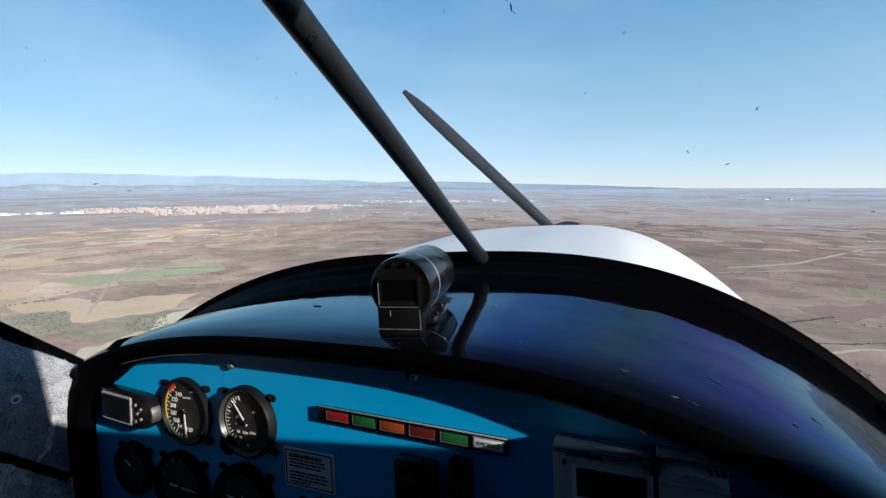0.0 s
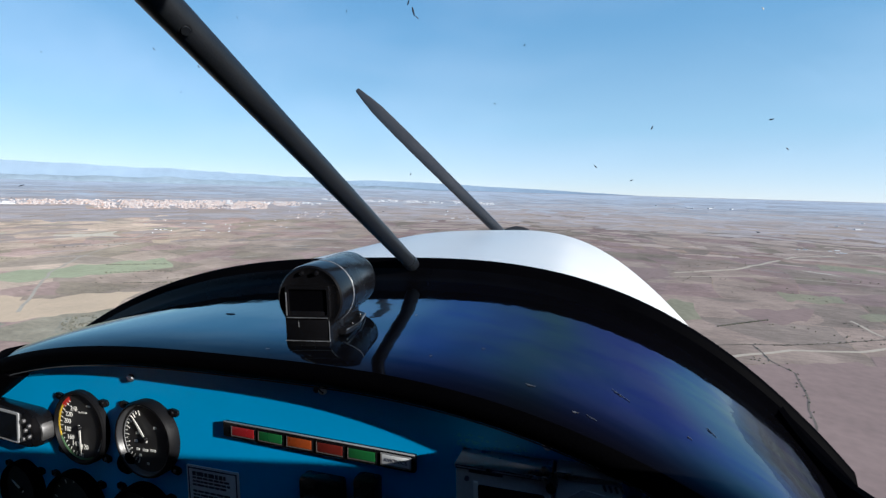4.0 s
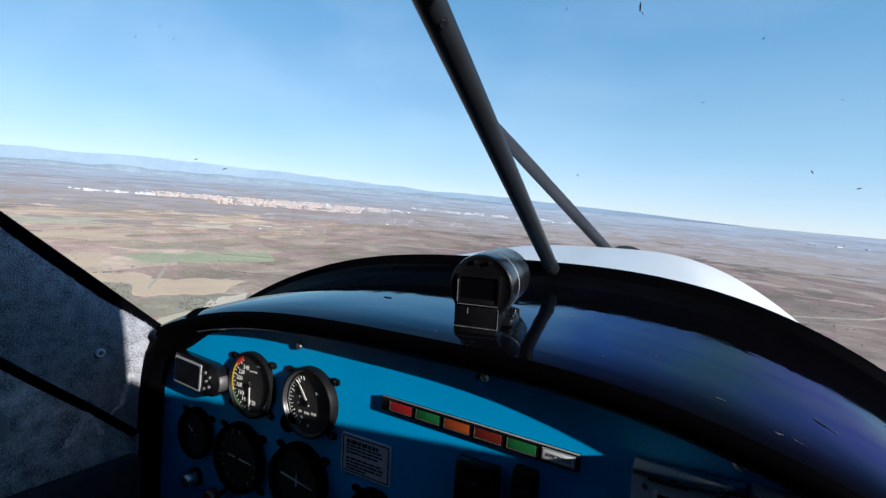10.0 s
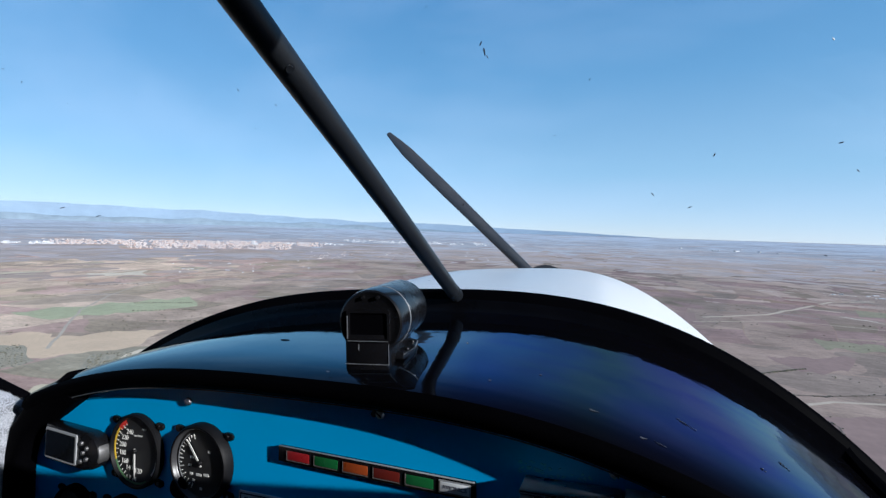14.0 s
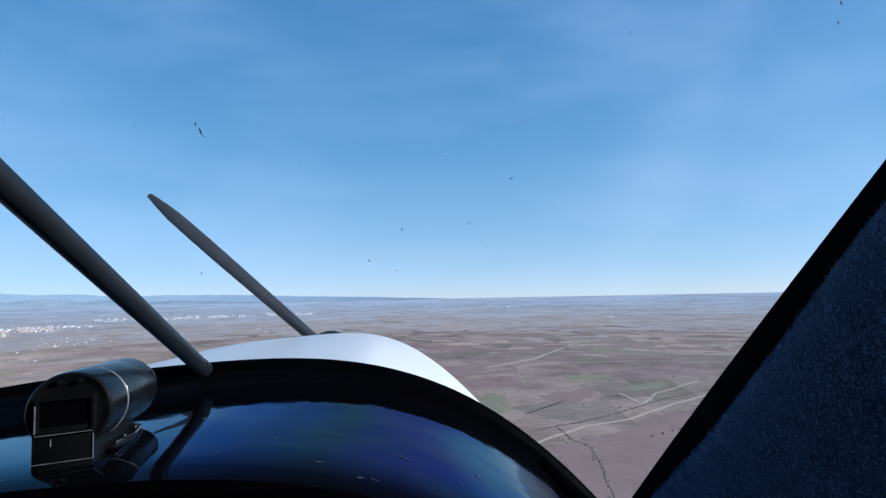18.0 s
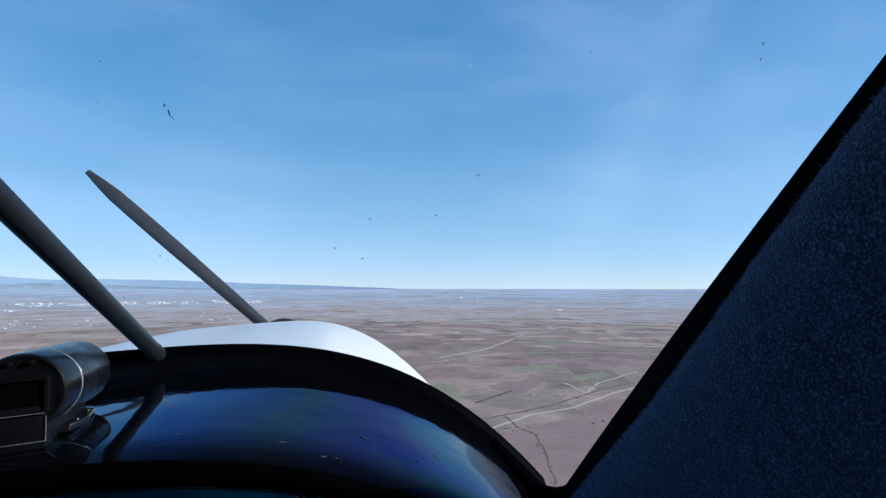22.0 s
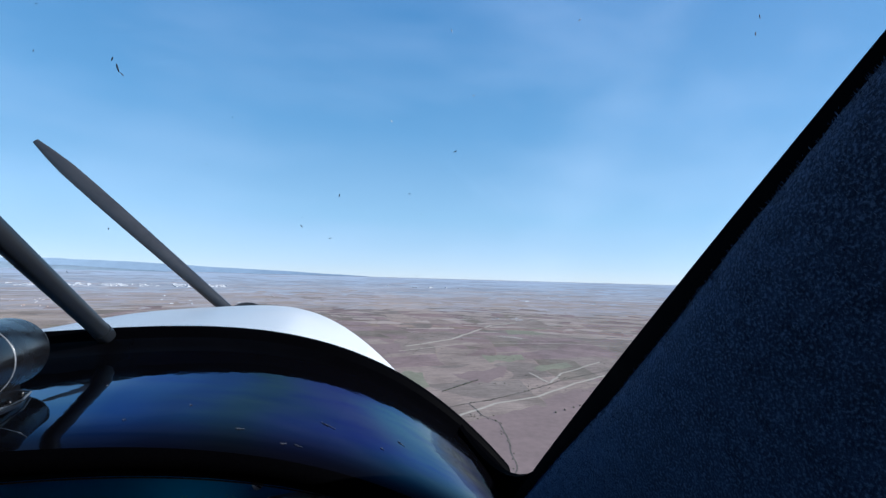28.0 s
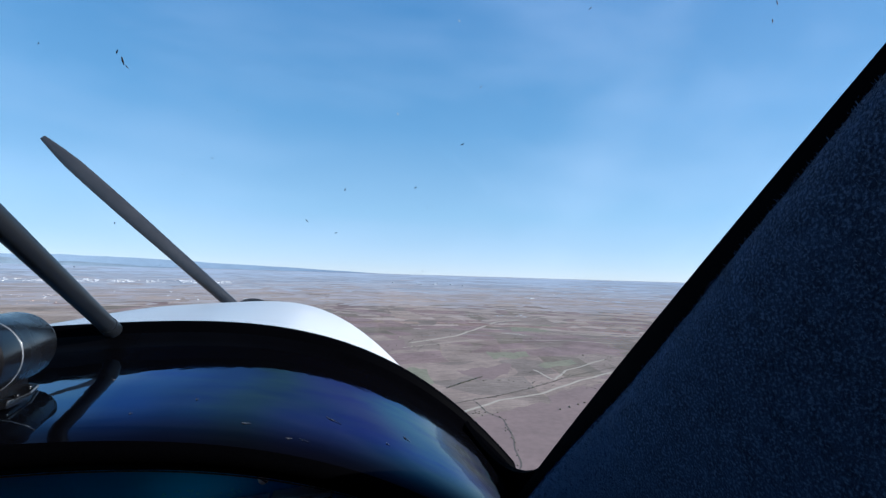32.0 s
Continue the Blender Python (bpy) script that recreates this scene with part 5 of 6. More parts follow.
        l.new(m2.outputs[2], mm.inputs[6])
        mm.inputs[7].default_value = (*colour, 1)
        m2 = mm
    # scrub and scattered holm oak, thicker in some stretches
    scrub = ramp(noise_at(0.09, 5, 0.7).outputs["Fac"], [(0.60, (0, 0, 0)), (0.68, (1, 1, 1))])
    where = ramp(noise_at(0.0025, 4, 0.6).outputs["Fac"], [(0.45, (0, 0, 0)), (0.62, (1, 1, 1))])
    both = n.new("ShaderNodeMath")
    both.operation = "MULTIPLY"
    l.new(scrub.outputs[0], both.inputs[0])
    l.new(where.outputs[0], both.inputs[1])
    m3 = n.new("ShaderNodeMix")
    m3.data_type = "RGBA"
    l.new(both.outputs[0], m3.inputs["Factor"])
    l.new(m2.outputs[2], m3.inputs[6])
    m3.inputs[7].default_value = (0.15, 0.145, 0.10, 1)
    # front-lit brightness to the left, put into the ground colour
    sx, lift, lit_side = n.new("ShaderNodeVectorMath"), n.new("ShaderNodeMapRange"), n.new("ShaderNodeMix")
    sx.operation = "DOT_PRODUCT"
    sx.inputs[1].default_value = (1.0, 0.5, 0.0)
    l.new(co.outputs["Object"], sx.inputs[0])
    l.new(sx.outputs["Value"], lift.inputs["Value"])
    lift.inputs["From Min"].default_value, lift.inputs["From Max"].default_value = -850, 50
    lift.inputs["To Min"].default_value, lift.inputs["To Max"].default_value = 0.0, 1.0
    lit_side.data_type, lit_side.blend_type = "RGBA", "MULTIPLY"
    lit_side.inputs["Factor"].default_value = 1.0
    l.new(m3.outputs[2], lit_side.inputs[6])
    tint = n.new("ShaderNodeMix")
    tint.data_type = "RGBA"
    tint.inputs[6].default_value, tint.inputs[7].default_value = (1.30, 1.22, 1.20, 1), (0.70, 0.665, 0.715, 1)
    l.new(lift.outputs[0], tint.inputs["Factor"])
    l.new(tint.outputs[2], lit_side.inputs[7])
    l.new(lit_side.outputs[2], b.inputs["Base Color"])
    return m


LAND = land_material()
rings = [0.0] + [60 * 1.075 ** i for i in range(62)]
rings = [r for r in rings if r < REACH] + [REACH]
SEG = 180
rows = []
for r in rings[1:]:
    row = []
    for i in range(SEG):
        az = 360 * i / SEG
        p = land(az, r)
        row.append(p)
    rows.append(row)
bm = sheet(rows, closed=True)
ctr = bm.verts.new((0, 0, H))
bm.verts.ensure_lookup_table()
for i in range(SEG):
    bm.faces.new((bm.verts[i], bm.verts[(i + 1) % SEG], ctr))
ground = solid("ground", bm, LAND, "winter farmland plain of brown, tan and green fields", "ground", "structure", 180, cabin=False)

# the farmland's parcels: one slanting cut after another through the plain, then bent a little
def parcel_material(single):
    m = bpy.data.materials.new("winter_parcels")
    m.use_nodes = True
    n, l = m.node_tree.nodes, m.node_tree.links
    b = n["Principled BSDF"]
    b.inputs["Roughness"].default_value, b.inputs["Specular IOR Level"].default_value = 0.95, 0.1
    co, geo, ramp, zone, zmul, pick = (n.new("ShaderNode" + k) for k in ("TexCoord", "NewGeometry", "ValToRGB", "TexNoise", "Math", "Math"))
    zone.inputs["Scale"].default_value, zone.inputs["Detail"].default_value = 0.0016, 2.0
    l.new(co.outputs["Object"], zone.inputs["Vector"])
    # neighbours share soils: a third of the choice follows the district
    zmul.operation, pick.operation = "MULTIPLY_ADD", "MULTIPLY_ADD"
    zmul.inputs[1].default_value, zmul.inputs[2].default_value = 0.9, -0.22
    l.new(zone.outputs["Fac"], zmul.inputs[0])
    pick.inputs[1].default_value = 0.66
    info = n.new("ShaderNodeObjectInfo")
    l.new(info.outputs["Random"] if single else geo.outputs["Random Per Island"], pick.inputs[0])
    l.new(zmul.outputs[0], pick.inputs[2])
    ramp.color_ramp.interpolation = "CONSTANT"
    e = ramp.color_ramp.elements
    stops = ((0.0, (0.345, 0.262, 0.205)), (0.12, (0.405, 0.312, 0.236)), (0.22, (0.315, 0.262, 0.185)), (0.32, (0.375, 0.275, 0.222)), (0.44, (0.425, 0.338, 0.252)), (0.54, (0.352, 0.285, 0.212)),
             (0.62, (0.395, 0.290, 0.238)), (0.72, (0.450, 0.355, 0.265)), (0.80, (0.345, 0.285, 0.215)), (0.86, (0.500, 0.400, 0.295)), (0.95, (0.315, 0.285, 0.200)))
    e[0].position, e[0].color = stops[0][0], (*stops[0][1], 1)
    e[1].position, e[1].color = stops[-1][0], (*stops[-1][1], 1)
    for at, c in stops[1:-1]:
        e.new(at).color = (*c, 1)
    l.new(pick.outputs[0], ramp.inputs["Fac"])
    out = ramp.outputs["Color"]
    # damp patches, tillage and thin growth inside each parcel
    for scale, detail, lo, hi, stretch in ((0.011, 6, 0.74, 1.24, (1, 1, 1)), (0.06, 5, 0.84, 1.15, (1, 3.0, 1)), (0.35, 4, 0.90, 1.10, (1, 1, 1))):
        mp, t, rg, mx = (n.new("ShaderNode" + k) for k in ("Mapping", "TexNoise", "MapRange", "Mix"))
        mp.inputs["Scale"].default_value = stretch
        t.inputs["Scale"].default_value, t.inputs["Detail"].default_value, t.inputs["Roughness"].default_value = scale, detail, 0.62
        rg.inputs["From Min"].default_value, rg.inputs["From Max"].default_value = 0.32, 0.68
        rg.inputs["To Min"].default_value, rg.inputs["To Max"].default_value = lo, hi
        mx.data_type, mx.blend_type = "RGBA", "MULTIPLY"
        mx.inputs["Factor"].default_value = 1.0
        l.new(co.outputs["Object"], mp.inputs["Vector"])
        l.new(mp.outputs[0], t.inputs["Vector"])
        l.new(t.outputs["Fac"], rg.inputs["Value"])
        l.new(out, mx.inputs[6])
        l.new(rg.outputs[0], mx.inputs[7])
        out = mx.outputs[2]
    # scattered scrub
    sc, sr, wh, wr, both, mx = (n.new("ShaderNode" + k) for k in ("TexNoise", "MapRange", "TexNoise", "MapRange", "Math", "Mix"))
    sc.inputs["Scale"].default_value, sc.inputs["Detail"].default_value, sc.inputs["Roughness"].default_value = 0.12, 5, 0.7
    wh.inputs["Scale"].default_value, wh.inputs["Detail"].default_value = 0.0035, 4
    sr.inputs["From Min"].default_value, sr.inputs["From Max"].default_value = 0.57, 0.66
    wr.inputs["From Min"].default_value, wr.inputs["From Max"].default_value = 0.50, 0.62
    both.operation = "MULTIPLY"
    for t, r_, k in ((sc, sr, 0), (wh, wr, 1)):
        l.new(co.outputs["Object"], t.inputs["Vector"])
        l.new(t.outputs["Fac"], r_.inputs["Value"])
        l.new(r_.outputs[0], both.inputs[k])
    mx.data_type = "RGBA"
    l.new(both.outputs[0], mx.inputs["Factor"])
    l.new(out, mx.inputs[6])
    mx.inputs[7].default_value = (0.17, 0.16, 0.115, 1)
    out = mx.outputs[2]
    # parcels brightened to the left as front-lit, darkened to the right, in their colour
    sx, lift, tint, lit_side = (n.new("ShaderNode" + k) for k in ("VectorMath", "MapRange", "Mix", "Mix"))
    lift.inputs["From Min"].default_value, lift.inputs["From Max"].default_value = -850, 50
    tint.data_type = lit_side.data_type = "RGBA"
    lit_side.blend_type = "MULTIPLY"
    lit_side.inputs["Factor"].default_value = 1.0
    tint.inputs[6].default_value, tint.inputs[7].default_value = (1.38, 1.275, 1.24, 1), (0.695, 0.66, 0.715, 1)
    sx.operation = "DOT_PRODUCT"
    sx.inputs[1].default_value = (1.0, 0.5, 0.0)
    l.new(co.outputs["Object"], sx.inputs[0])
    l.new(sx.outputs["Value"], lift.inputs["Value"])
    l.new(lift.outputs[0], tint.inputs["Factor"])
    l.new(out, lit_side.inputs[6])
    l.new(tint.outputs[2], lit_side.inputs[7])
    l.new(lit_side.outputs[2], b.inputs["Base Color"])
    return m


def parcels():
    rg = random.Random(31)
    todo = [[Vector((-3000, -500)), Vector((2400, -500)), Vector((2400, 3100)), Vector((-3000, 3100))]]
    verts, faces, near = [], [], []
    def bend(p):
        q = Vector((p.x, p.y, 0)) * 0.0011
        return Vector((p.x + 130 * noise.noise(q) + 34 * noise.noise(q * 4.3), p.y + 130 * noise.noise(q + Vector((9, 4, 1))) + 34 * noise.noise(q * 4.3 + Vector((2, 7, 5)))))
    while todo:
        a, b, c, d = todo.pop()
        w, h = ((a - b).length + (d - c).length) / 2, ((a - d).length + (b - c).length) / 2
        mid = (a + b + c + d) / 4
        far = mid.length
        if far > 3050 + w or (mid.y < -250 and far > 900):
            continue
        size = rg.uniform(45, 165) * (1.0 if far < 1200 else 1.2)
        if max(w, h) > size * 1.7 or min(w, h) > size:
            s, t = rg.uniform(0.32, 0.68), 0.0
            t = s + rg.uniform(-0.10, 0.10)
            if w * rg.uniform(0.75, 1.3) > h:
                p, q = a.lerp(b, s), d.lerp(c, t)
                todo += [[a, p, q, d], [p, b, c, q]]
            else:
                p, q = a.lerp(d, s), b.lerp(c, t)
                todo += [[a, b, q, p], [p, q, c, d]]
            continue
        ring = []
        inset = rg.choice((0.15, 0.15, 0.3, 0.9))
        for p, q in ((a, b), (b, c), (c, d), (d, a)):
            for k in range(4):
                e = p.lerp(q, k / 4)
                e = e + (mid - e).normalized() * inset * 1.4
                ring.append(bend(e))
        if max(p.length for p in ring) > 3000:
            continue
        if bend(mid).length < 1020:
            near.append([(p.x, p.y, land_z(p.length) + 0.06) for p in ring])
            continue
        o = len(verts)
        for p in ring:
            verts.append((p.x, p.y, land_z(p.length) + 0.06))
        faces.append(list(range(o, o + 16)))
    me = bpy.data.meshes.new("field_parcels")
    me.from_pydata(verts, [], faces)
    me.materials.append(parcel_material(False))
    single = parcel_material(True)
    for ring in near:
        one = bpy.data.meshes.new("field_parcel")
        one.from_pydata(ring, [], [list(range(16))])
        one.materials.append(single)
        ob = new("field_parcel", one)
        ob.parent = ground
    tagged(new("field_parcels", me), "patchwork of brown, tan and olive winter fields", "fields", kind="stuff")


parcels()


# the far plain: strips that close up towards the horizon, haze greyed into their colours
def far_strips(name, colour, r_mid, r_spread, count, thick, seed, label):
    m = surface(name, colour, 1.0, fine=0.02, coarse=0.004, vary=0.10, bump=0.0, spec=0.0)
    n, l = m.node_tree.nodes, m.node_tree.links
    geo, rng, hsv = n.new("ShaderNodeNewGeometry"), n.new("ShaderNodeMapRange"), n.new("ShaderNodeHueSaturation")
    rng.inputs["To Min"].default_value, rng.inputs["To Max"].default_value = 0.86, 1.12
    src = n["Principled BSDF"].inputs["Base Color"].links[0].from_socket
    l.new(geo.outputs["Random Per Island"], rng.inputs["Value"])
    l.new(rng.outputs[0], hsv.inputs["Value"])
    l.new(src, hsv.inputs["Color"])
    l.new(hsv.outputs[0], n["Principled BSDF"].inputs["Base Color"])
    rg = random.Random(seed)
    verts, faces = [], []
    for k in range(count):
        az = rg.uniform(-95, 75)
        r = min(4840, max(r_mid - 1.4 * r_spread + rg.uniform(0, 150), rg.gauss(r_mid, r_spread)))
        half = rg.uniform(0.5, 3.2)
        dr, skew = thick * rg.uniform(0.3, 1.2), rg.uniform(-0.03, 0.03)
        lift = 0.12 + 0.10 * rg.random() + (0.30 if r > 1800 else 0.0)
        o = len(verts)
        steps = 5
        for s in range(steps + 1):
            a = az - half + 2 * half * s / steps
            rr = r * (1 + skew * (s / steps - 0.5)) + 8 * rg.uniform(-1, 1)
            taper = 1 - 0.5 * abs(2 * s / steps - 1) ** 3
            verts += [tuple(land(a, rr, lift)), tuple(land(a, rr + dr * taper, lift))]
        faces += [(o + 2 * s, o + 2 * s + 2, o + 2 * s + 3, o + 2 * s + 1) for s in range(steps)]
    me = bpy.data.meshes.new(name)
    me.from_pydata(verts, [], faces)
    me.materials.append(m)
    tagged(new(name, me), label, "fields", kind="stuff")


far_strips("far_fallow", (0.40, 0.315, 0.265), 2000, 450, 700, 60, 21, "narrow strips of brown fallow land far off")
far_strips("hazed_strips_mid", (0.40, 0.345, 0.32), 2700, 500, 1100, 70, 22, "field strips far off, a little haze greyed into the colour")
far_strips("hazed_strips_far", (0.365, 0.372, 0.392), 3650, 520, 1100, 70, 23, "distant field strips, haze greyed into the colour")
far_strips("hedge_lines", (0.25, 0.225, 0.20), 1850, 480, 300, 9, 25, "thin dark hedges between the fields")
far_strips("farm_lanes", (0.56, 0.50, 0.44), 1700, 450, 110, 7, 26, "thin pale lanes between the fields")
far_strips("hazed_strips_edge", (0.43, 0.41, 0.415), 3200, 300, 1000, 45, 24, "far field strips, blue-grey with painted haze")
# haze put into the ground colour, greyer and bluer ring by ring
MID = surface("hazed_grey_plain", (0.425, 0.370, 0.358), 1.0, fine=0.016, coarse=0.003, vary=0.2, bump=0.0, spec=0.0)
FAR = surface("hazed_blue_plain", (0.450, 0.445, 0.468), 1.0, fine=0.016, coarse=0.003, vary=0.2, bump=0.0, spec=0.0)
FARTHEST = surface("farthest_hazed_plain", (0.430, 0.465, 0.520), 1.0, fine=0.016, coarse=0.003, vary=0.15, bump=0.0, spec=0.0)


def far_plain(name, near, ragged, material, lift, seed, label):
    """A ring of distant plain in a haze colour, its near edge running in and out between the fields."""
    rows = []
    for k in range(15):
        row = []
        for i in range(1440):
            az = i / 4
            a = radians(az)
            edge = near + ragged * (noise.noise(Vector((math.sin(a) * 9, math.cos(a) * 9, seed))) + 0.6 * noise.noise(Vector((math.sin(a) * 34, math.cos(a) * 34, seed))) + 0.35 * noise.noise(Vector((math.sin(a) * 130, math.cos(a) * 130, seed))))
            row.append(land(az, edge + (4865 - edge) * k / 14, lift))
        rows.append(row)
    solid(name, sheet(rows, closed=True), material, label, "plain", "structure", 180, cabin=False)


far_plain("hazed_far_plain", 2150, 190, MID, 0.12, 3.0, "plain far off, greyed with painted haze")
far_plain("hazed_far_plain", 2750, 260, FAR, 0.20, 5.0, "plain near the horizon, blue-grey with painted haze")
far_plain("hazed_far_plain", 3450, 260, FARTHEST, 0.28, 8.0, "plain at the horizon, pale blue with painted haze")

# mountains along the horizon, the blue of haze put into their colour
HILL = surface("hazed_blue_hills", (0.235, 0.305, 0.385), 1.0, fine=0.02, coarse=0.004, vary=0.10, bump=0.0, spec=0.0)


def ridge(az):
    """Height in degrees of the skyline over the level eye."""
    left = max(0.0, min(1.0, (6 - az) / 62.0)) ** 0.88
    if az > 60 or az < -150:
        left = 0.25
    w = noise.noise(Vector((az * 0.075, 2.0, 0))) * 0.55 + noise.noise(Vector((az * 0.27, 5.0, 0))) * 0.22 + noise.noise(Vector((az * 0.9, 9.0, 0))) * 0.07
    return -0.10 + 0.2 * min(1.0, left * 2.5) + left * (1.40 + w) + 0.02 * noise.noise(Vector((az * 0.8, 1.0, 4.0)))


rows = []
for k in range(4):
    row = []
    for i in range(720):
        az = -180 + 360 * i / 720
        r = 4860 + 40 * k
        e = ridge(az)
        lo = math.degrees(math.atan2(-land_z(4860) + 30, 4860)) * -1
        row.append(Vector((r * math.sin(radians(az)), r * math.cos(radians(az)), r * math.tan(radians(lo + (e - lo) * k / 3)))))
    rows.append(row)
solid("backdrop", sheet(rows, closed=True), HILL, "mountain range along the horizon, pale blue with painted haze", "mountains", "structure", 180, cabin=False)

# foothills before the range, on its side of the valley only, haze-coloured too
FOOT = surface("hazed_foothills", (0.205, 0.255, 0.300), 1.0, fine=0.02, coarse=0.005, vary=0.16, bump=0.0, spec=0.0)
rows = []
for k in range(5):
    row = []
    for i in range(420):
        az = -178 + 166 * i / 419
        ends = min(1.0, (-12 - az) / 22.0) * min(1.0, (az + 178) / 30.0)
        r = 4780 + 12 * k
        lo = math.degrees(math.atan2(land_z(r) - 6, r))
        top = 0.42 + 0.42 * noise.noise(Vector((az * 0.09, 7.0, 1))) + 0.22 * noise.noise(Vector((az * 0.33, 4.0, 2))) + 0.07 * noise.noise(Vector((az * 1.1, 2.0, 2)))
        e = lo + max(0.0, top - lo) * max(0.0, ends) * (k / 4) ** 0.7
        row.append(Vector((r * math.sin(radians(az)), r * math.cos(radians(az)), r * math.tan(radians(e)))))
    rows.append(row)
solid("backdrop_foothills", sheet(rows), FOOT, "foothills below the mountains, blue-grey with painted haze", "hills", "structure", 180, cabin=False)

# ---- fields, tracks and a stream that stand out ----
TAN = surface("stubble_field", (0.61, 0.45, 0.305), 0.95, fine=0.15, coarse=0.02, vary=0.14, bump=0.0, spec=0.1)
PALE = surface("pale_fallow_field", (0.63, 0.53, 0.40), 0.95, fine=0.15, coarse=0.02, vary=0.14, bump=0.0, spec=0.1)
CROP = surface("green_crop_field", (0.40, 0.395, 0.245), 0.95, fine=0.12, coarse=0.02, vary=0.18, bump=0.0, spec=0.1)
# darker copy of the green crop for fields ahead and to the right
CROP_DARK = surface("darker_green_crop", (0.245, 0.225, 0.155), 0.95, fine=0.12, coarse=0.02, vary=0.2, bump=0.0, spec=0.1)
PLOUGH = surface("ploughed_field", (0.255, 0.182, 0.160), 0.95, fine=0.12, coarse=0.02, vary=0.15, bump=0.0, spec=0.1)
SCRUB = surface("scrub_pasture", (0.35, 0.305, 0.225), 0.95, fine=0.3, coarse=0.04, vary=0.3, bump=0.0, spec=0.1, other=(0.20, 0.185, 0.14), mix_at=0.58)
OLIVE = surface("thin_sown_field", (0.52, 0.445, 0.31), 0.95, fine=0.15, coarse=0.02, vary=0.16, bump=0.0, spec=0.1)
TRACK = surface("dusty_track", (0.45, 0.38, 0.30), 0.95, fine=0.1, coarse=0.02, vary=0.12, bump=0.0, spec=0.1)
LEAF = surface("holm_oak_leaves", (0.14, 0.13, 0.095), 0.9, fine=0.8, coarse=0.1, vary=0.4, bump=0.0, spec=0.1)
HOUSE = surface("limewashed_walls", (0.49, 0.42, 0.395), 0.85, fine=0.3, coarse=0.05, vary=0.25, bump=0.0)
HALL = surface("white_sheet_metal", (0.54, 0.525, 0.525), 0.6, fine=0.3, coarse=0.05, vary=0.1, bump=0.0)
TILE = surface("clay_roofs", (0.46, 0.335, 0.28), 0.9, fine=0.3, coarse=0.05, vary=0.2, bump=0.0)


LIFT = itertools.count()


def field(corners, material, label):
    """A field with its corners given as (azimuth, degrees below level)."""
    pts = [(a, down(d)) for a, d in corners]
    up = 0.10 + 0.006 * next(LIFT)
    n = 14
    rows = []
    for j in range(n + 1):
        row = []
        for i in range(n + 1):
            s, t = i / n, j / n
            v = [pts[k] for k in range(4)]
            az = (v[0][0] * (1 - s) + v[1][0] * s) * (1 - t) + (v[3][0] * (1 - s) + v[2][0] * s) * t
            r = (v[0][1] * (1 - s) + v[1][1] * s) * (1 - t) + (v[3][1] * (1 - s) + v[2][1] * s) * t
            r *= 1 + 0.035 * noise.noise(Vector((az * 0.7, r * 0.008, 3)))
            az += 0.7 * noise.noise(Vector((az * 0.6, r * 0.01, 9)))
            p = land(az, r)
            p.z += up
            row.append(p)
        rows.append(row)
    solid("field", sheet(rows), material, label, "field", "structure", 180, cabin=False)


def ribbon(name, pts, width, material, label, category):
    """A track or stream along (azimuth, degrees below level) points."""
    fine, up = [], 0.10 + 0.006 * next(LIFT)
    for (a0, d0), (a1, d1) in zip(pts, pts[1:]):
        r0, r1 = down(d0), down(d1)
        for i in range(8):
            s = i / 8
            p = land(a0, r0).lerp(land(a1, r1), s)
            p.x += 6 * noise.noise(p * 0.02)
            fine.append(p)
    rows = []
    for i, p in enumerate(fine):
        d = (fine[min(i + 1, len(fine) - 1)] - fine[max(i - 1, 0)])
        d.z = 0
        d.normalize()
        s = Vector((-d.y, d.x, 0)) * width / 2
        row = []
        for q in (p - s, p + s):
            r = math.hypot(q.x, q.y)
            base = Vector((q.x, q.y, land_z(r)))
            base.z += up
            row.append(base)
        rows.append(row)
    solid(name, sheet(rows), material, label, category, "structure", 180, cabin=False)


field([(-74.0, 6.3), (-64.0, 6.2), (-65.0, 6.9), (-74.0, 7.2)], TAN, "pale stubble strip")
field([(-76.0, 8.4), (-66.5, 8.6), (-67.0, 10.0), (-76.0, 10.3)], TAN, "tan stubble field")
field([(-65.6, 8.7), (-50.8, 8.3), (-50.0, 9.3), (-63.0, 9.7)], CROP, "green winter crop strip on the plain")
field([(-69.0, 10.4), (-62.4, 11.0), (-63.5, 13.1), (-67.5, 11.8)], TAN, "tan stubble field")
field([(-63.2, 11.4), (-53.2, 11.6), (-55.9, 12.9), (-63.6, 13.2)], TAN, "tan stubble field with curved edge")
field([(-71.0, 11.4), (-65.0, 11.8), (-63.8, 13.3), (-67.5, 14.2)], SCRUB, "rough grey-green pasture with bushes")
field([(-59.6, 13.4), (-55.9, 13.2), (-56.5, 15.0), (-60.6, 14.9)], SCRUB, "rough grey-green pasture with bushes")
field([(-55.6, 13.3), (-52.4, 13.2), (-54.2, 14.8), (-58.5, 15.2)], PALE, "pale fallow field beside the pasture")
field([(-65.5, 16.2), (-59.3, 15.1), (-54.4, 15.0), (-62.0, 18.5)], OLIVE, "thinly sown yellow-green field")
field([(-76.0, 15.0), (-67.0, 14.4), (-64.0, 18.5), (-76.0, 20.0)], PALE, "pale fallow field with tracks")
field([(-62.0, 18.5), (-52.0, 15.4), (-48.0, 22.0), (-60.0, 26.0)], TAN, "tan stubble field")
field([(-74.0, 5.0), (-63.0, 5.0), (-65.0, 5.8), (-74.0, 5.9)], OLIVE, "thinly sown strip")
field([(-60.0, 5.4), (-55.0, 5.2), (-55.0, 5.6), (-60.0, 5.9)], PALE, "pale fallow strip")
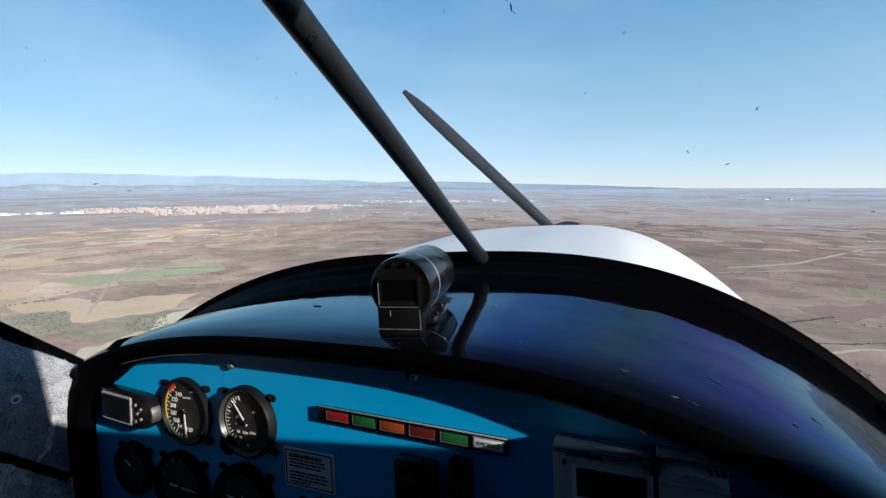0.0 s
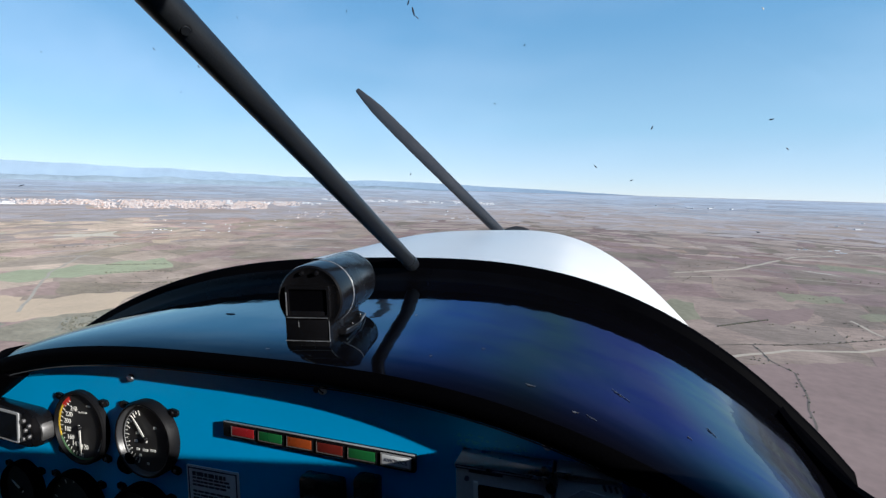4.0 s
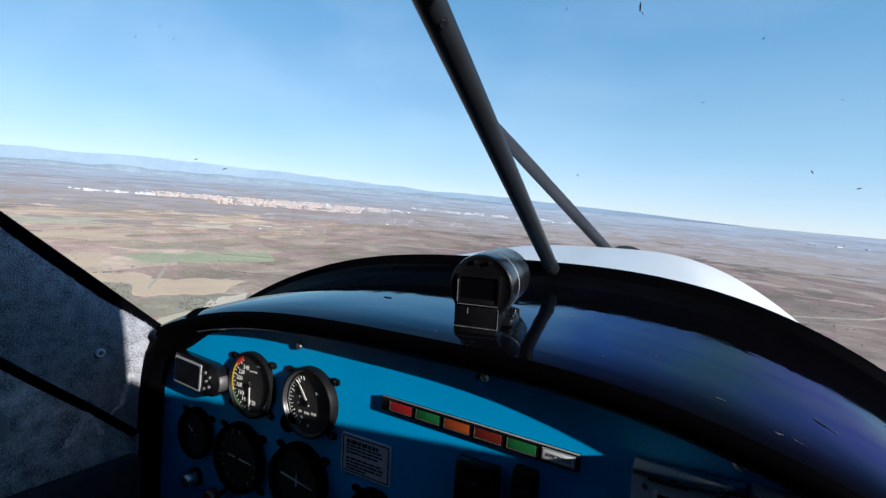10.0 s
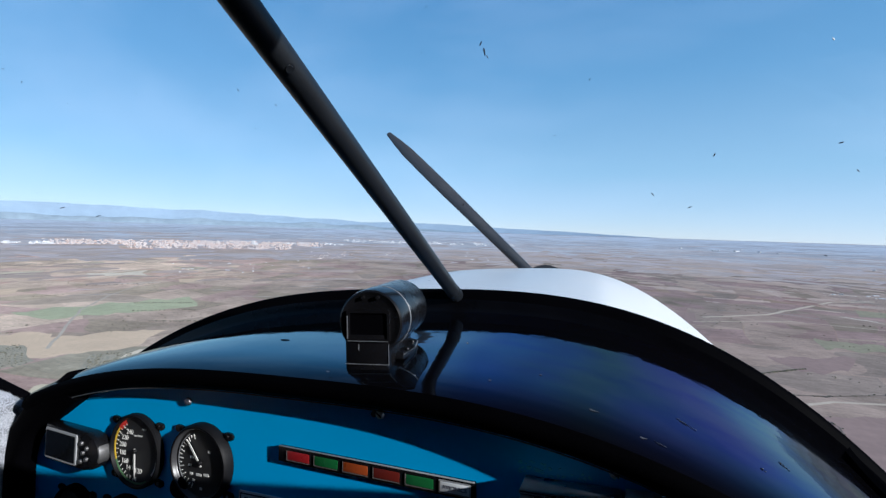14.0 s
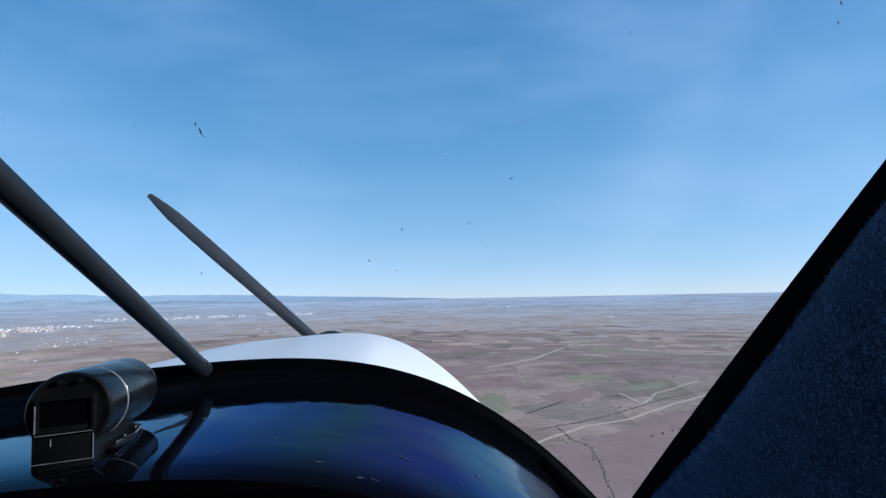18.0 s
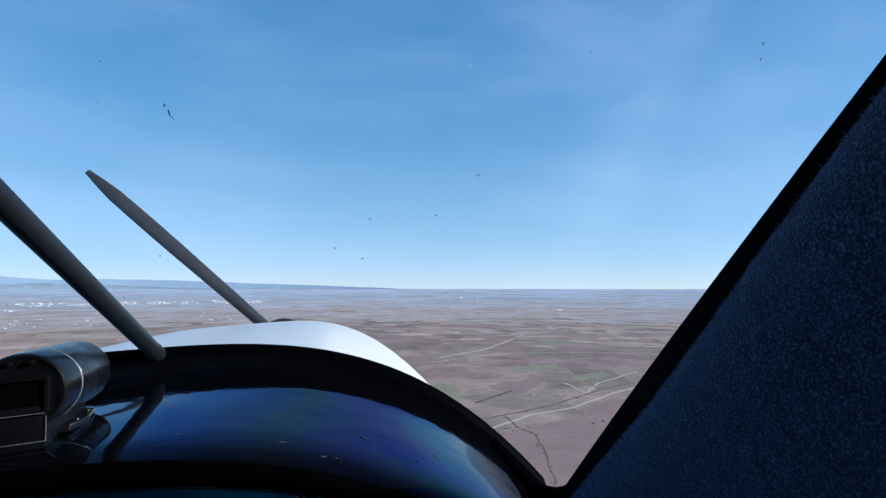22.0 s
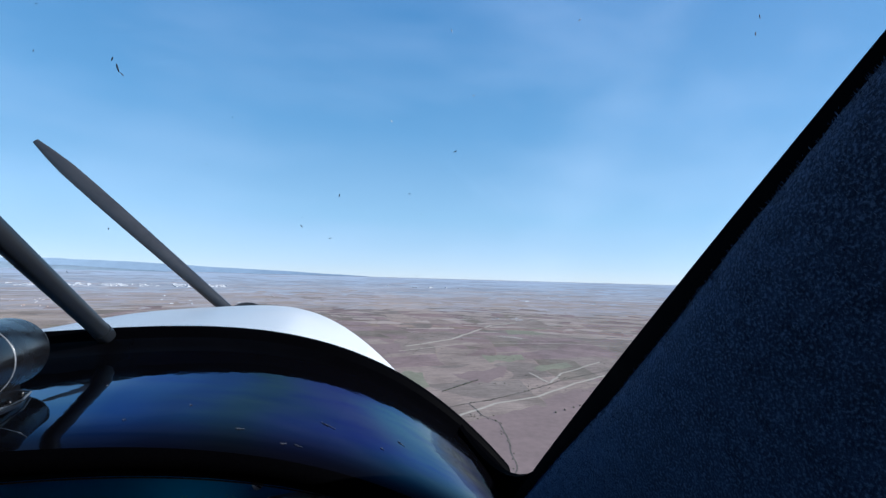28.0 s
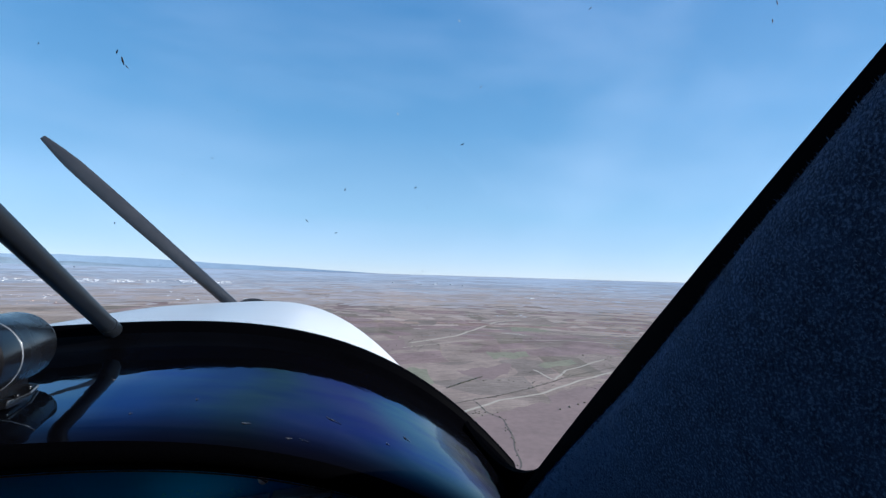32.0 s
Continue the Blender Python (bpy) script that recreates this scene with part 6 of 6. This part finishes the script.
field([(-52.0, 6.1), (-47.0, 5.8), (-47.5, 6.3), (-52.0, 6.6)], TAN, "pale cutting")
field([(19.0, 9.5), (23.4, 9.1), (23.8, 9.7), (19.4, 10.2)], CROP_DARK, "green winter crop field")
field([(24.9, 10.4), (28.9, 9.8), (29.6, 10.3), (25.8, 10.9)], CROP_DARK, "green winter crop field")
field([(21.1, 6.1), (25.9, 5.7), (26.3, 6.5), (21.8, 6.8)], CROP_DARK, "green winter crop field")
field([(15.0, 11.9), (21.9, 10.6), (21.3, 12.0), (17.8, 12.8)], PLOUGH, "reddish ploughed field")
field([(17.0, 17.4), (30.0, 14.0), (33.0, 19.0), (20.0, 24.0)], PLOUGH, "dark ploughed slope")
field([(26.0, 14.0), (36.0, 11.4), (40.0, 15.0), (30.0, 19.0)], PLOUGH, "dark ploughed slope")
field([(21.0, 22.0), (30.0, 19.5), (34.0, 26.0), (24.0, 30.0)], PLOUGH, "dull fallow slope")
field([(-2.0, 9.0), (8.0, 8.2), (9.0, 9.4), (-1.0, 10.4)], PLOUGH, "reddish ploughed field")
field([(2.0, 12.6), (11.0, 11.6), (12.0, 13.4), (3.0, 14.6)], CROP_DARK, "darker green crop field")
field([(-14.0, 6.2), (-6.0, 5.8), (-6.0, 6.6), (-14.0, 7.0)], TAN, "tan stubble field")
field([(-100.0, 21.0), (-67.5, 21.0), (-67.5, 42.0), (-100.0, 42.0)], PALE, "pale fallow field close below")
ribbon("dirt_track", [(10.5, 18.5), (16.5, 16.4), (20.5, 15.0), (25.4, 13.9), (30.0, 12.0), (35.0, 10.2), (42.0, 8.6)], 5.0, TRACK, "pale dirt track across the plain", "track")
ribbon("dirt_track", [(9.0, 8.6), (14.7, 7.6), (19.6, 5.7), (28.6, 4.4)], 9.0, TRACK, "pale cutting of a country road", "track")
ribbon("dirt_track", [(8.0, 9.2), (17.0, 8.0), (28.6, 7.5), (36.0, 7.4)], 4.0, TRACK, "pale straight farm track", "track")
ribbon("dirt_track", [(24.5, 11.2), (27.1, 12.2), (28.4, 11.0), (33.0, 9.2)], 4.0, TRACK, "pale branching farm track", "track")
ribbon("dirt_track", [(-63.0, 12.4), (-60.5, 9.0), (-58.0, 7.6), (-52.0, 5.2)], 4.0, TRACK, "pale winding farm track", "track")
ribbon("dirt_track", [(-54.0, 6.0), (-48.0, 4.6), (-45.0, 5.6)], 7.0, TRACK, "pale village road", "track")
ribbon("dirt_track", [(-42.0, 4.5), (-33.0, 4.6), (-20.0, 5.2), (-8.0, 5.0)], 5.0, TRACK, "pale straight road", "track")
DITCH = surface("damp_overgrown_ditch", (0.150, 0.125, 0.105), 0.95, fine=0.5, coarse=0.06, vary=0.35, bump=0.0, spec=0.1)
ribbon("stream", [(17.2, 15.2), (18.8, 16.4), (21.0, 17.1), (22.2, 19.4), (22.8, 22.0), (22.0, 25.0)], 1.5, DITCH, "narrow dark overgrown stream bed", "stream")
ribbon("stream", [(14.0, 15.9), (16.0, 15.4), (20.0, 14.6), (24.0, 13.4), (29.0, 11.6), (35.0, 9.8)], 2.6, DITCH, "dark overgrown ditch across the plain", "stream")
TREE_ROWS = [(-56.0, 8.6, -50.5, 8.9, 22), (-56.0, 9.4, -50.0, 9.7, 18), (-54.7, 10.6, -47.5, 11.1, 22), (-70.6, 7.1, -68.0, 7.4, 8), (-64.0, 7.4, -61.5, 7.4, 8), (-69.0, 10.6, -65.0, 10.6, 10), (-58.0, 15.0, -55.5, 15.1, 5), (-60.0, 6.6, -54.0, 6.6, 14), (13.8, 13.9, 18.2, 12.4, 22), (28.0, 15.4, 34.0, 13.2, 8), (-30, 7.0, -18, 6.4, 14), (-8, 7.8, 4, 7.2, 12), (-48, 6.4, -38, 6.0, 18), (2, 5.2, 10, 4.8, 10), (22, 7.6, 30, 7.2, 12)]
BUSHES = [(17.0, 21.0, 16.4, 17.0, 8), (20.8, 22.6, 17.6, 21.0, 6), (17.5, 34.0, 12.6, 12.9, 20), (24.0, 30.0, 11.4, 11.6, 14), (-70.0, -64.5, 11.7, 13.6, 150), (-60.0, -56.2, 13.5, 14.8, 130), (-52.0, -40.0, 4.6, 7.6, 160), (-58.0, -48.0, 9.8, 11.4, 60)]
TOWN = [(-63.0, -36.5, 1.95, 2.45, 1300, 5.0, "town"), (-57.0, -40.0, 2.2, 2.85, 800, 4.6, "town"), (-70.0, -62.7, 2.2, 2.4, 30, 10.0, "white"), (-41.0, -34.0, 2.0, 2.2, 26, 9.0, "white"), (-34.0, -12.0, 1.45, 1.75, 190, 6.5, "white"), (-38.0, -27.0, 2.9, 3.9, 60, 3.2, "town"), (6.0, 16.0, 1.0, 1.3, 9, 10.0, "white"), (18.5, 23.5, 4.6, 5.0, 6, 3.6, "white"), (-53.0, -38.0, 4.0, 5.6, 24, 3.2, "white"), (-30.0, -5.0, 2.6, 3.6, 14, 4.6, "white"), (22.0, 34.0, 2.0, 2.7, 9, 6.0, "white")]
BUSH_ROWS = [([(17.2, 15.2), (18.8, 16.4), (21.0, 17.1), (22.2, 19.4), (22.8, 22.0)], 3), ([(16.0, 15.4), (20.0, 14.6), (24.0, 13.4), (29.0, 11.6), (35.0, 9.8)], 12), ([(9.0, 8.0), (16.0, 6.6), (22.0, 5.4)], 26), ([(-49.0, 10.2), (-36.0, 9.0)], 40)]


def grove(name, spots, size, label):
    verts, faces = [], []
    base = bmesh.new()
    bmesh.ops.create_icosphere(base, subdivisions=1, radius=1)
    bv = [v.co.copy() for v in base.verts]
    bf = [[v.index for v in f.verts] for f in base.faces]
    base.free()
    rg = random.Random(len(spots))
    for p in spots:
        for k in range(3):
            s = size * rg.uniform(0.35, 0.65)
            c = p + Vector((rg.uniform(-0.6, 0.6) * size, rg.uniform(-0.6, 0.6) * size, size * rg.uniform(0.25, 0.55)))
            o = len(verts)
            verts += [tuple(c + v * s * rg.uniform(0.75, 1.2)) for v in bv]
            faces += [[i + o for i in f] for f in bf]
    me = bpy.data.meshes.new(name)
    me.from_pydata(verts, [], faces)
    me.materials.append(LEAF)
    tagged(new(name, me), label, "trees", kind="stuff")


rt = random.Random(11)
spots = []
while len(spots) < 900:
    az, r = rt.uniform(-75, 75), 900 * (4200 / 900) ** rt.random()
    dens = noise.noise(Vector((math.sin(radians(az)) * r, math.cos(radians(az)) * r, 0)) * 0.003)
    if dens > rt.uniform(-0.1, 0.5):
        spots.append(land(az, r))
grove("scattered_trees", spots, 1.5, "scattered dark holm oaks and scrub on the plain")
rows_of = []
for a0, d0, a1, d1, n in TREE_ROWS:
    r0, r1 = down(d0), down(d1)
    for i in range(n):
        s = (i + rt.uniform(-0.3, 0.3)) / n
        rows_of.append(land(a0, r0).lerp(land(a1, r1), s))
grove("hedgerow_trees", rows_of, 1.9, "rows of small dark trees along field edges")


spots = []
for a0, a1, d0, d1, n in BUSHES:
    for _ in range(n):
        spots.append(land(rt.uniform(a0, a1), down(rt.uniform(d0, d1))))
for line, n in BUSH_ROWS:
    for (a0, d0), (a1, d1) in zip(line, line[1:]):
        p0, p1 = land(a0, down(d0)), land(a1, down(d1))
        for _ in range(n):
            p = p0.lerp(p1, rt.random()) + Vector((rt.gauss(0, 1.3), rt.gauss(0, 1.3), 0))
            p.z = land_z(math.hypot(p.x, p.y))
            spots.append(p)
grove("pasture_bushes", spots, 1.1, "low grey-green bushes dotted over rough pasture")


def blocks(name, spots, material, label):
    verts, faces = [], []
    for p, w, d, h, a in spots:
        m = Matrix.Translation(p) @ pose(0, 0, 0, 0, 0, a)
        o = len(verts)
        for x, y, z in itertools.product((-w / 2, w / 2), (-d / 2, d / 2), (-3, h)):
            verts.append(tuple(m @ Vector((x, y, z))))
        verts += [tuple(m @ Vector((x, 0, h + d * 0.22))) for x in (-w / 2, w / 2)]
        faces += [[o + i for i in f] for f in ((0, 1, 3, 2), (4, 6, 7, 5), (0, 4, 5, 1), (2, 3, 7, 6), (1, 5, 9, 8), (3, 8, 9, 7), (1, 8, 3), (5, 7, 9))]
    me = bpy.data.meshes.new(name)
    me.from_pydata(verts, [], faces)
    me.materials.append(material)
    tagged(new(name, me), label, "town", kind="stuff")


p = land(-44.4, down(2.35))
blocks("town_silo", [(p, 12, 11, 24, 20), (p + Vector((15, 6, 0)), 14, 9, 9, 20), (p + Vector((-15, 4, 0)), 12, 9, 7, 20)], HALL, "tall white silo block at the edge of town")


def town_spots(a0, a1, d0, d1, n, size, tall, long):
    out = []
    for _ in range(n):
        az = rt.uniform(a0, a1)
        # quarters of the town, with open ground between them
        if n > 60 and rt.random() < 0.7:
            az = a0 + (a1 - a0) * ((math.floor(rt.random() * 7) + 0.5 + rt.gauss(0, 0.2)) / 7)
        d = d0 + (d1 - d0) * rt.random()
        p = land(az, down(d))
        s = size * rt.uniform(0.6, 1.6)
        out.append((p, s * rt.uniform(0.9, long), s, size * rt.uniform(0.5, 1.0) * tall, rt.uniform(0, 180)))
    return out


for k, (a0, a1, d0, d1, n, size, which) in enumerate(TOWN):
    sp = town_spots(a0, a1, d0, d1, n, size, *((0.45, 3.5) if which == "white" else (1.0, 2.0)))
    if which == "white":
        blocks("white_sheds", sp, HALL, "long white farm and factory sheds far off")
    else:
        blocks("town_houses", sp[: int(n * 0.72)], HOUSE, "crowded pale houses of the distant town")
        blocks("town_roofs", sp[int(n * 0.72):], TILE, "tiled houses of the distant town")
